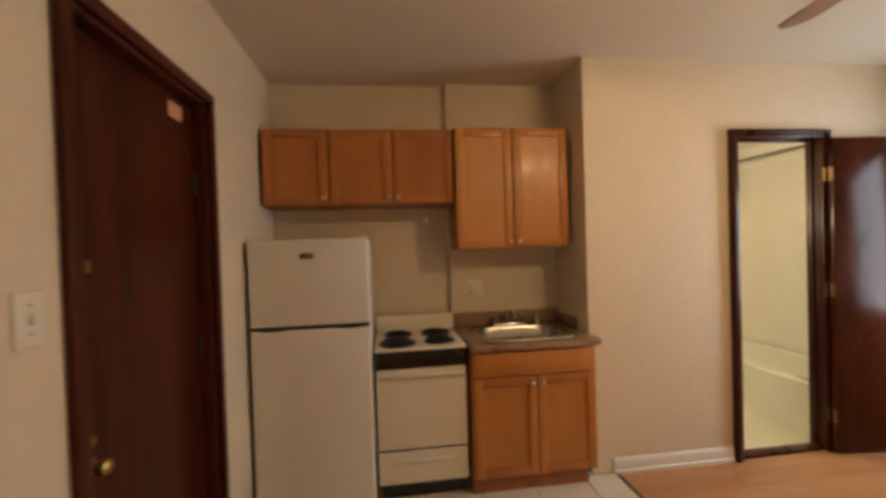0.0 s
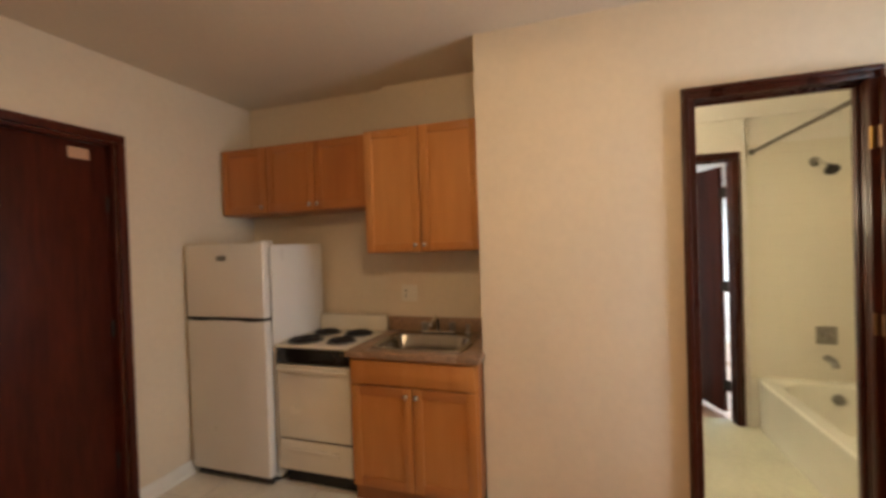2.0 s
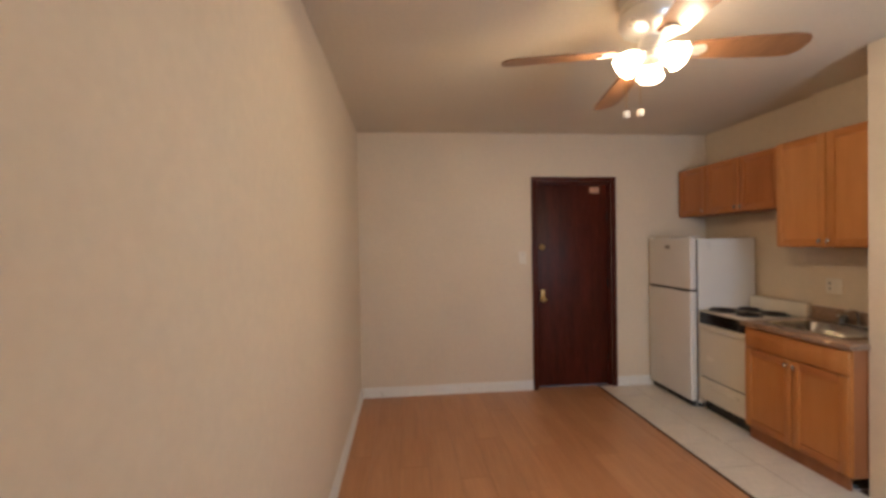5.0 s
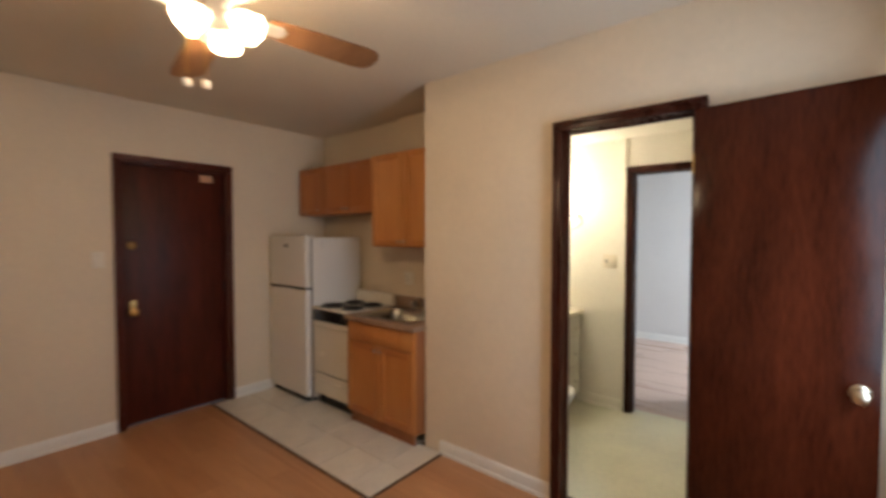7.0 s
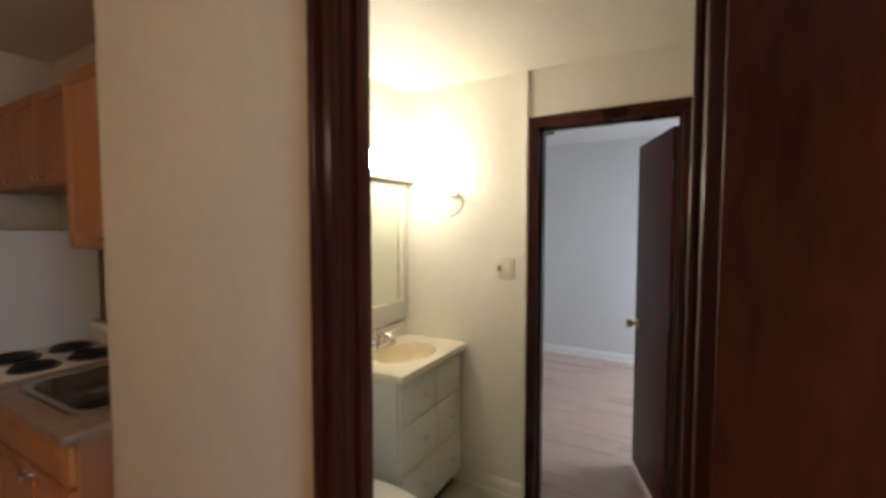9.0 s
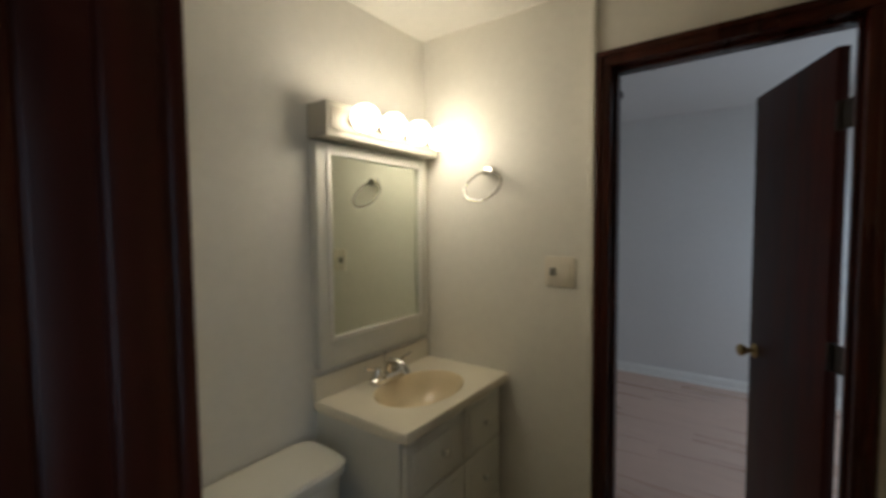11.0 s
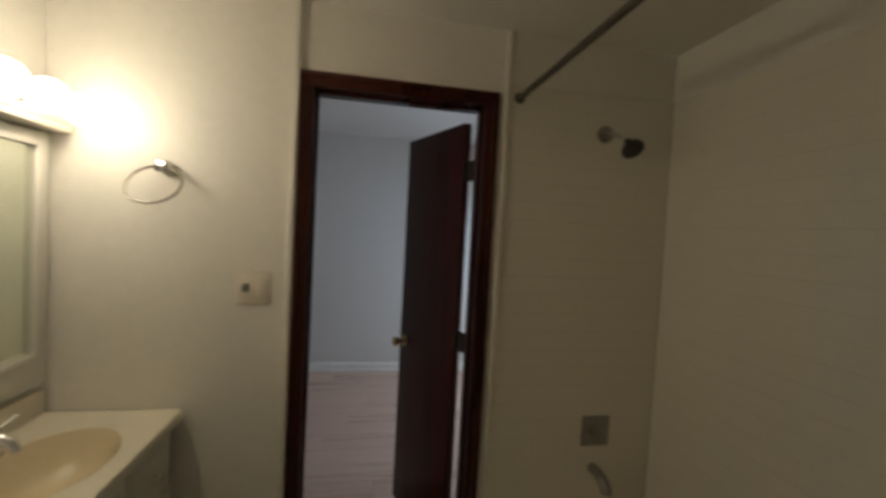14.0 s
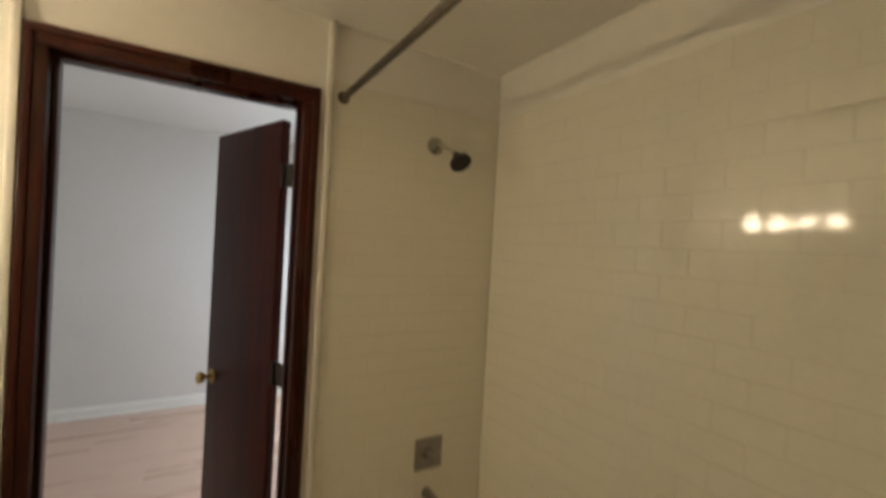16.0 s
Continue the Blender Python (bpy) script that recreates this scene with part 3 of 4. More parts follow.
# refrigerator
fr = thing("refrigerator", (-0.30, 2.63, 0), "white two-door top-freezer refrigerator", "refrigerator")
FX0, FX1, FY = -0.612, 0.012, 2.325
part("body", bx(FX0 + 0.004, FX1 - 0.002, FY + 0.075, 2.945, 0.035, 1.498, 0.008), APPL, fr)
part("gasket", bx(FX0 + 0.012, FX1 - 0.012, FY + 0.058, FY + 0.078, 0.06, 1.488), RUBBER, fr, "dark rubber door gasket")
fz = part("freezer_door", bx(FX0, FX1, FY, FY + 0.060, 1.046, 1.510, 0.012, 3), APPL, fr)
part("badge", bx(-0.345, -0.275, FY - 0.003, FY + 0.002, 1.405, 1.438, 0.001), DULLCHROME, fz, "small grey maker's plate")
ld = part("fridge_door", bx(FX0, FX1, FY, FY + 0.060, 0.062, 1.030, 0.012, 3), APPL, fr)
bm = bmesh.new()
rings = []
for i in range(25):
    u = i / 24
    x = FX0 + 0.006 + u * (FX1 - FX0 - 0.012)
    dip = 0.010 * math.sin(u * math.pi * 3) ** 2 if u < 0.34 or u > 0.66 else 0.0
    rings.append([Vector((x, FY + 0.002, 1.031 - dip)), Vector((x, FY + 0.05, 1.031 - dip)), Vector((x, FY + 0.05, 1.047)), Vector((x, FY + 0.002, 1.047))])
part("handle_groove", loft(bm, rings), RUBBER, ld, "dark curved finger groove between the doors")
part("hinge_cap", bx(FX1 - 0.08, FX1 - 0.012, FY + 0.012, FY + 0.11, 1.510, 1.522, 0.004), APPL, fr)
part("kick_grille", bx(FX0 + 0.02, FX1 - 0.02, FY + 0.03, FY + 0.06, 0.012, 0.058, 0.003), RUBBER, fr)
for x in (FX0 + 0.05, FX1 - 0.05):
    for y in (FY + 0.12, 2.88):
        part("foot", turned([(0.001, 0), (0.018, 0), (0.018, 0.01), (0.010, 0.012), (0.010, 0.045), (0.001, 0.045)], Matrix.Translation((x, y, 0.003)), 12), RUBBER, fr)

# electric range
st = thing("electric_range", (0.285, 2.66, 0), "white electric coil range with a black control band", "stove")
SX0, SX1, SY = 0.026, 0.546, 2.392
part("body", bx(SX0, SX1, SY + 0.03, 2.915, 0.095, 0.858, 0.003), STOVE, st)
part("cooktop", bx(SX0 - 0.004, SX1 + 0.004, SY - 0.004, 2.92, 0.859, 0.877, 0.006, 3), STOVE, st)
part("backguard", bx(SX0 - 0.002, SX1 + 0.002, 2.872, 2.922, 0.876, 0.985, 0.008, 3), STOVE, st)
part("control_panel", bx(SX0 + 0.002, SX1 - 0.002, SY + 0.002, SY + 0.03, 0.762, 0.859, 0.003), BLACK, st, "glossy black control band")
od = part("oven_door", bx(SX0 + 0.003, SX1 - 0.003, SY, SY + 0.032, 0.300, 0.756, 0.006, 3), STOVE, st)
part("handle", bx(SX0 + 0.012, SX1 - 0.012, SY - 0.026, SY - 0.008, 0.716, 0.740, 0.006, 3), STOVE, od)
for x in (SX0 + 0.03, SX1 - 0.05):
    part("handle_post", bx(x, x + 0.02, SY - 0.01, SY + 0.002, 0.719, 0.737, 0.002), STOVE, od)
dr = part("drawer", bx(SX0 + 0.003, SX1 - 0.003, SY, SY + 0.032, 0.104, 0.288, 0.006, 3), STOVE, st)
part("handle", bx(SX0 + 0.085, SX1 - 0.085, SY - 0.018, SY + 0.001, 0.226, 0.246, 0.006, 3), STOVE, dr)
part("oven_gap", bx(SX0 + 0.008, SX1 - 0.008, SY + 0.012, SY + 0.031, 0.285, 0.303), RUBBER, st)
part("kick_plate", bx(SX0 + 0.015, SX1 - 0.015, SY + 0.05, SY + 0.07, 0.004, 0.098), BLACK, st, "black kick plate")
for x in (SX0 + 0.03, SX1 - 0.03):
    for y in (SY + 0.10, 2.87):
        part("foot", turned([(0.001, 0), (0.016, 0), (0.016, 0.02), (0.008, 0.022), (0.008, 0.1), (0.001, 0.1)], Matrix.Translation((x, y, 0.004)), 10), RUBBER, st)
for x, y, r in ((0.158, 2.515, 0.102), (0.410, 2.530, 0.082), (0.165, 2.748, 0.082), (0.410, 2.748, 0.088)):
    p = part("drip_pan", turned([(0.001, 0.0005), (r * 0.9, 0.001), (r, 0.005), (r + 0.010, 0.006), (r + 0.012, 0.001), (0.001, -0.004)], Matrix.Translation((x, y, 0.8775)), 28), PAN, st)
    pts = [(x + (0.016 + (r - 0.016) * i / 110) * math.cos(i * 0.2285), y + (0.016 + (r - 0.016) * i / 110) * math.sin(i * 0.2285), 0.8915) for i in range(111)]
    part("burner_coil", tube(pts, 0.0052, 6), COIL, p, "black spiral heating coil")

# sink cabinet
sb = thing("base_cabinet", (0.94, 2.65, 0), "honey maple sink base cabinet with two doors", "cabinet")
BX0, BX1, BY = 0.566, 1.318, 2.345
bm = bmesh.new()
box(bm, BX0, BX0 + 0.016, BY + 0.0215, 2.915, 0.098, 0.842, 0.002)
box(bm, BX1 - 0.016, BX1, BY + 0.0215, 2.915, 0.098, 0.842, 0.002)
box(bm, BX0 + 0.016, BX1 - 0.016, BY + 0.0215, 2.915, 0.098, 0.114)
box(bm, BX0 + 0.016, BX1 - 0.016, 2.909, 2.915, 0.114, 0.842)
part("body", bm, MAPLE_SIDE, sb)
part("face_frame", bx(BX0 - 0.001, BX1 + 0.001, BY + 0.016, BY + 0.021, 0.098, 0.842, 0.001), MAPLE, sb)
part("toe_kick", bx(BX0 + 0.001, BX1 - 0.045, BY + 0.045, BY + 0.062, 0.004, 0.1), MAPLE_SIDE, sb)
bm = bx(BX0 + 0.012, BX1 - 0.012, BY - 0.002, BY + 0.016, 0.694, 0.828, 0.004)
box(bm, BX0 + 0.05, BX1 - 0.05, BY - 0.005, BY - 0.0015, 0.728, 0.794, 0.002)
part("drawer_front", bm, MAPLE, sb)
cm = (BX0 + BX1) / 2 + 0.010
cabinet_door(sb, BX0 + 0.012, cm - 0.003, 0.112, 0.682, BY + 0.016, (cm - 0.03, 0.645))
cabinet_door(sb, cm + 0.003, BX1 - 0.012, 0.112, 0.682, BY + 0.016, (cm + 0.03, 0.645))

# worktop with a cut-out, then the sink in it
ct = thing("countertop", (0.94, 2.62, 0.843), "mottled brown laminate countertop with a low backsplash", "countertop")
KX0, KX1, KY0, KY1 = 0.672, 1.215, 2.415, 2.800
bm = bmesh.new()
box(bm, 0.556, KX0, 2.318, 2.925, 0.843, 0.88, 0.006)
box(bm, KX1, PIER - 0.003, 2.318, 2.925, 0.843, 0.88, 0.006)
box(bm, KX0 - 0.004, KX1 + 0.004, 2.3181, KY0, 0.8431, 0.8799, 0.006)
box(bm, KX0 - 0.004, KX1 + 0.004, KY1, 2.9249, 0.8431, 0.8799, 0.004)
part("worktop", bm, COUNTER, ct)
part("end_lip", bx(PIER - 0.006, PIER + 0.014, 2.3185, YM - 0.002, 0.8432, 0.8798, 0.006), COUNTER, ct)
part("backsplash", bx(0.558, PIER - 0.003, 2.904, 2.924, 0.880, 0.975, 0.006), COUNTER, ct)
part("side_splash", bx(PIER - 0.024, PIER - 0.003, 2.60, 2.903, 0.880, 0.955, 0.005), COUNTER, ct)
sk = thing("kitchen_sink", (0.94, 2.6, 0.88), "single-bowl stainless steel kitchen sink set in the countertop", "sink")
cx, cy = (KX0 + KX1) / 2, (KY0 + KY1) / 2
bm = bmesh.new()
loft(bm, [oval(cx, cy + 0.03, 0.292, 0.245, 0.8805, 9), oval(cx, cy + 0.03, 0.288, 0.241, 0.886, 9), oval(cx, cy - 0.01, 0.255, 0.178, 0.885, 7), oval(cx, cy - 0.01, 0.248, 0.172, 0.875, 7), oval(cx, cy - 0.01, 0.232, 0.158, 0.75, 6), oval(cx, cy - 0.01, 0.20, 0.13, 0.735, 5), oval(cx, cy - 0.01, 0.03, 0.03, 0.732, 2)], False, True)
part("bowl", bm, STEEL, sk)
part("drain", turned([(0.001, 0), (0.040, 0), (0.038, 0.004), (0.020, 0.002), (0.001, 0.001)], Matrix.Translation((cx, cy - 0.01, 0.733)), 20), CHROME, sk)
fa = thing("kitchen_faucet", (cx, 2.845, 0.886), "chrome two-handle kitchen faucet with a low spout", "faucet")
part("deck_plate", bx(cx - 0.115, cx + 0.115, 2.822, 2.866, 0.886, 0.902, 0.008, 3), CHROME, fa)
part("spout", tube([(cx, 2.845, 0.90), (cx, 2.845, 0.955), (cx, 2.835, 0.985), (cx, 2.80, 0.998), (cx, 2.74, 0.985), (cx, 2.70, 0.968), (cx, 2.695, 0.955)], 0.011), CHROME, fa)
for s in (-1, 1):
    h = part("handle", turned([(0.001, 0), (0.022, 0), (0.020, 0.02), (0.024, 0.035), (0.022, 0.05), (0.010, 0.056), (0.001, 0.057)], Matrix.Translation((cx + s * 0.095, 2.845, 0.90)), 16), DULLCHROME, fa)
part("side_spray", turned([(0.001, 0), (0.020, 0), (0.016, 0.012), (0.012, 0.03), (0.016, 0.055), (0.001, 0.06)], Matrix.Translation((cx + 0.20, 2.845, 0.886)), 14), DULLCHROME, fa)


def plate_on_wall(name, p, d, w, h, label, category, slots):
    """A cover plate at p, facing d, with slots of (across, up, width, height, material, depth)."""
    root = thing(name, p, label, category)
    d = Vector(d)
    side = Vector((-d.y, d.x, 0))

    def slab(a, b, z0, z1, t0, t1, bev):
        m = bmesh.new()
        box(m, a, b, z0, z1, t0, t1, bev)
        for v in m.verts:
            u, up, out = v.co
            v.co = Vector(p) + side * u + Vector((0, 0, up)) + d * out
        return m
    part("cover_plate", slab(-w / 2, w / 2, -h / 2, h / 2, 0, 0.008, 0.003), PLASTIC, root)
    for nm, u, z, ww, hh, mt, t in slots:
        part(nm, slab(u - ww / 2, u + ww / 2, z - hh / 2, z + hh / 2, 0.004, t + 0.002, 0.0008), mt, root)
    return root


plate_on_wall("wall_outlet", (0.715, YK - 0.05, 1.135), (0, -1, 0), 0.115, 0.115, "ivory double-gang outlet and switch plate above the sink", "outlet",
              [("outlet_face", -0.025, 0, 0.034, 0.07, PLASTIC, 0.0085), ("outlet_slot", -0.025, 0.018, 0.014, 0.012, SLOT, 0.0092), ("outlet_slot", -0.025, -0.018, 0.014, 0.012, SLOT, 0.0092), ("switch_lever", 0.025, 0.0, 0.010, 0.024, PLASTIC, 0.016)])
plate_on_wall("light_switch", (XW, 1.005, 1.335), (1, 0, 0), 0.075, 0.12, "ivory light switch plate beside the entry door", "light switch",
              [("switch_lever", 0, 0.0, 0.010, 0.024, PLASTIC, 0.016), ("screw", 0, 0.03, 0.006, 0.006, SLOT, 0.0066), ("screw", 0, -0.03, 0.006, 0.006, SLOT, 0.0066)])

# ---- ceiling fan ----


def fan(name, cx, cy, top, blade_z, first, mat_blade, label, count=4, reach=0.655, lit=True, mat_body=FANBODY):
    root = thing(name, (cx, cy, top), label, "ceiling fan")
    at = Matrix.Translation((cx, cy, 0))
    part("housing", turned([(0.001, top), (0.128, top), (0.130, top - 0.015), (0.124, top - 0.03), (0.124, top - 0.042), (0.118, top - 0.046), (0.118, top - 0.054), (0.126, top - 0.058), (0.126, top - 0.082), (0.119, top - 0.087), (0.119, top - 0.095), (0.131, top - 0.101), (0.131, top - 0.130), (0.120, top - 0.153), (0.088, top - 0.176), (0.05, top - 0.19), (0.001, top - 0.195)], at, 36), mat_body, root)
    part("switch_housing", turned([(0.001, blade_z + 0.075), (0.045, blade_z + 0.075), (0.052, blade_z + 0.05), (0.052, blade_z + 0.005), (0.062, blade_z), (0.058, blade_z - 0.025), (0.03, blade_z - 0.042), (0.001, blade_z - 0.045)], at, 28), mat_body, root)
    for k in range(count):
        a = radians(first + 360 / count * k)
        m = at @ Matrix.Rotation(a, 4, "Z") @ Matrix.Translation((0, 0, blade_z + 0.02)) @ Matrix.Rotation(radians((0, 0, 4.0, 2.5)[k % 4]), 4, "Y") @ Matrix.Rotation(radians(-12), 4, "X")
        out = [(0.165, 0.050), (0.25, 0.060), (0.40, 0.070), (reach - 0.09, 0.075), (reach - 0.035, 0.069), (reach - 0.012, 0.050), (reach, 0.022)]
        edge = [(x, -y) for x, y in out] + [(x, y) for x, y in reversed(out)]
        b = part("blade", loft(bmesh.new(), [[m @ Vector((x, y, z)) for x, y in edge] for z in (-0.0035, 0.0035)]), mat_blade, root)
        bm = bmesh.new()
        arm = [(0.05, 0.014), (0.12, 0.012), (0.16, 0.03), (0.215, 0.034), (0.235, 0.012)]
        edge = [(x, -y) for x, y in arm] + [(x, y) for x, y in reversed(arm)]
        loft(bm, [[m @ Vector((x, y, z)) for x, y in edge] for z in (-0.010, -0.004)])
        part("blade_iron", bm, mat_body, b)
    if lit:
        for k in range(3):
            a = radians(first + 38 + 120 * k)
            d = Vector((math.cos(a), math.sin(a), 0))
            hub = Vector((cx, cy, blade_z + 0.012))
            tilt = facing(hub + d * 0.055 + Vector((0, 0, -0.010)), d * 0.78 + Vector((0, 0, -0.62)))
            arm = part("lamp_holder", turned([(0.001, -0.03), (0.018, -0.03), (0.022, -0.005), (0.026, 0.012), (0.001, 0.013)], tilt, 16), mat_body, root)
            bm = bmesh.new()
            prof = [(0.024, 0.006), (0.034, 0.018), (0.044, 0.038), (0.049, 0.058), (0.052, 0.078), (0.057, 0.088), (0.0545, 0.087), (0.049, 0.077), (0.046, 0.058), (0.041, 0.038), (0.031, 0.018), (0.020, 0.008)]
            n = 24
            rings = [[tilt @ Vector((r * (1 + (0.05 * math.cos(8 * 2 * math.pi * i / n) if h > 0.08 else 0)) * math.cos(2 * math.pi * i / n), r * (1 + (0.05 * math.cos(8 * 2 * math.pi * i / n) if h > 0.08 else 0)) * math.sin(2 * math.pi * i / n), h)) for i in range(n)] for r, h in prof]
            loft(bm, rings, False, False)
            part("shade", bm, SHADE, arm, "lit frosted glass tulip shade")
            part("bulb", turned([(0.001, 0.012), (0.012, 0.014), (0.014, 0.03), (0.024, 0.045), (0.022, 0.060), (0.012, 0.070), (0.001, 0.072)], tilt, 14), SHADE, arm, "lit bulb")
            lamp("fan_bulb_light", "POINT", tuple((tilt @ Vector((0, 0, 0.115)))), FAN_W, FAN_COL, 0.03)
        for u, z in ((-0.027, 2.024), (0.027, 2.027)):
            x, y = cx + u * 0.35 + 0.018, cy + u - 0.093
            c = part("pull_chain", tube([(x, y, blade_z - 0.035), (x, y, z + 0.045)], 0.0015, 6), BRASS, root)
            part("pull_fob", bx(x - 0.011, x + 0.011, y - 0.011, y + 0.011, z, z + 0.030, 0.004), PLASTIC, c, "pale square pull fob")
    return root


fan("ceiling_fan", 1.702, 0.925, CEIL, 2.305, -9, BLADE, "lit brushed-nickel ceiling fan with oak blades and tulip lamps")
fan("bedroom_ceiling_fan", 1.44, 5.20, RCEIL, 2.27, 0, BEDBLADE, "dark-bladed ceiling fan, unlit, in the bedroom", reach=0.62, lit=False, mat_body=DULLCHROME)

# ---- bathroom ----
# vanity with its marble top
va = thing("vanity_cabinet", (1.66, 3.62, 0), "white painted vanity cabinet with a door and drawers", "cabinet")
VX, VY0, VY1, VZ = 1.875, 3.325, 3.940, 0.818
for y in (VY0, VY1 - 0.016):
    part("side_panel", bx(XB + 0.002, VX - 0.021, y, y + 0.016, 0.09, VZ), VANITY, va)
part("face_frame", bx(VX - 0.034, VX - 0.0205, VY0 + 0.016, VY1 - 0.016, 0.09, VZ), VANITY, va)
part("bottom_panel", bx(XB + 0.002, VX - 0.034, VY0 + 0.016, VY1 - 0.016, 0.09, 0.106), VANITY, va)
part("toe_kick", bx(XB + 0.01, VX - 0.06, VY0 + 0.004, VY1 - 0.004, 0.004, 0.092), RUBBER, va)
vm = VY0 + 0.335


def vanity_front(name, y0, y1, z0, z1, knob_p):
    bm = bx(VX - 0.02, VX - 0.002, y0, y1, z0, z1, 0.004)
    box(bm, VX - 0.004, VX + 0.002, y0 + 0.035, y1 - 0.035, z0 + 0.03, z1 - 0.03, 0.003)
    d = part(name, bm, VANITY, va)
    part("knob", turned([(0.001, 0), (0.008, 0), (0.007, 0.010), (0.015, 0.018), (0.014, 0.025), (0.001, 0.028)], facing((VX, *knob_p), (1, 0, 0)), 16), CERAMIC, d, "round white china knob")


vanity_front("drawer", VY0 + 0.008, vm - 0.004, 0.60, 0.795, ((VY0 + vm) / 2 + 0.03, 0.70))
vanity_front("drawer", VY0 + 0.008, vm - 0.004, 0.36, 0.592, ((VY0 + vm) / 2 + 0.03, 0.48))
vanity_front("drawer", VY0 + 0.008, vm - 0.004, 0.11, 0.352, ((VY0 + vm) / 2 + 0.03, 0.24))
for z0, z1 in ((0.60, 0.795), (0.36, 0.592), (0.11, 0.352)):
    vanity_front("drawer", vm + 0.004, VY1 - 0.008, z0, z1, ((vm + VY1) / 2, (z0 + z1) / 2))
vt = thing("marble_sink", (1.67, 3.62, VZ), "cream cultured marble vanity top with an oval tan basin", "sink")
SC = Vector((1.690, 3.632))
bm = bmesh.new()
TX0, TX1, TY0, TY1 = XB + 0.002, 1.898, 3.305, 3.972
hx, hy = 0.150, 0.205
out = oval((TX0 + TX1) / 2, (TY0 + TY1) / 2, (TX1 - TX0) / 2, (TY1 - TY0) / 2, 0.850, 40, 64)
low = [Vector((p.x, p.y, VZ)) for p in out]
edge = [Vector((p.x, p.y, 0.844)) for p in out]
top = [Vector(((TX0 + TX1) / 2 + (p.x - (TX0 + TX1) / 2) * 0.985, (TY0 + TY1) / 2 + (p.y - (TY0 + TY1) / 2) * 0.988, 0.850)) for p in out]
rim = [Vector((SC.x + hx * math.cos(2 * math.pi * i / 64), SC.y + hy * math.sin(2 * math.pi * i / 64), 0.850)) for i in range(64)]
loft(bm, [low, edge, top, rim], False, False)
part("marble_slab", bm, MARBLE, vt)
bm = bmesh.new()
loft(bm, [[Vector((SC.x + hx * k * math.cos(2 * math.pi * i / 48), SC.y + hy * k * math.sin(2 * math.pi * i / 48), z)) for i in range(48)] for k, z in ((1.003, 0.8502), (0.97, 0.843), (0.90, 0.815), (0.78, 0.775), (0.55, 0.742), (0.25, 0.730), (0.08, 0.728))], False, True)
part("basin", bm, BASIN, vt, "oval tan moulded basin")
part("drain", turned([(0.001, 0), (0.022, 0), (0.020, 0.003), (0.001, 0.002)], Matrix.Translation((SC.x, SC.y, 0.729)), 16), CHROME, vt)
part("backsplash", bx(XB + 0.001, XB + 0.020, TY0 + 0.004, TY1 - 0.004, 0.848, 0.935, 0.005), MARBLE, vt)
vf = thing("bathroom_faucet", (1.53, 3.625, 0.85), "chrome centerset bathroom faucet with lever handles", "faucet")
part("deck_plate", loft(bmesh.new(), [oval(1.525, 3.625, 0.030, 0.098, 0.850, 3), oval(1.525, 3.625, 0.030, 0.098, 0.868, 3), oval(1.525, 3.625, 0.020, 0.085, 0.877, 3)]), CHROME, vf)
part("spout", tube([(1.525, 3.625, 0.87), (1.525, 3.625, 0.905), (1.54, 3.625, 0.93), (1.575, 3.625, 0.932), (1.615, 3.625, 0.912), (1.625, 3.625, 0.890)], 0.0145), CHROME, vf)
part("lift_rod", tube([(1.508, 3.625, 0.87), (1.508, 3.625, 0.965)], 0.003, 8), CHROME, vf)
for s in (-1, 1):
    h = part("handle", turned([(0.001, 0), (0.022, 0), (0.020, 0.028), (0.014, 0.045), (0.001, 0.049)], Matrix.Translation((1.525, 3.625 + s * 0.064, 0.868)), 16), CHROME, vf)
    part("lever", tube([(1.525, 3.625 + s * 0.064, 0.908), (1.53, 3.625 + s * 0.095, 0.918), (1.535, 3.625 + s * 0.132, 0.930)], 0.0065, 10), CHROME, h)

# mirror cabinet
mc = thing("mirror_cabinet", (XB, 3.62, 0.95), "white framed mirror cabinet above the vanity", "mirror")
MX, MY0, MY1, MZ0, MZ1 = 1.492, 3.318, 3.935, 0.965, 1.776
part("case", bx(XB, MX - 0.014, MY0, MY1, MZ0, MZ1, 0.003), VANITY, mc)
IY0, IY1, IZ0, IZ1 = 3.374, 3.878, 1.072, 1.735
for a, b, c, d in ((MY0, IY0, MZ0, MZ1), (IY1, MY1, MZ0, MZ1), (IY0, IY1, MZ0, IZ0), (IY0, IY1, IZ1, MZ1)):
    part("frame_rail", bx(MX - 0.0138, MX, a, b, c, d, 0.003), VANITY, mc)
for a, b, c, d in ((IY0 - 0.014, IY0 + 0.004, IZ0 - 0.014, IZ1 + 0.014), (IY1 - 0.004, IY1 + 0.014, IZ0 - 0.014, IZ1 + 0.014), (IY0 + 0.004, IY1 - 0.004, IZ0 - 0.014, IZ0 + 0.004), (IY0 + 0.004, IY1 - 0.004, IZ1 - 0.004, IZ1 + 0.014)):
    part("bead", bx(MX - 0.001, MX + 0.007, a, b, c, d, 0.003), TRIM, mc)
bm = bx(MX - 0.0105, MX - 0.0070, IY0 - 0.002, IY1 + 0.002, IZ0 - 0.002, IZ1 + 0.002)
bmesh.ops.rotate(bm, verts=bm.verts, cent=(MX - 0.0085, (IY0 + IY1) / 2, 1.4), matrix=Matrix.Rotation(radians(1.0), 3, "Z"))
part("mirror_glass", bm, MIRROR, mc, "silvered mirror glass")

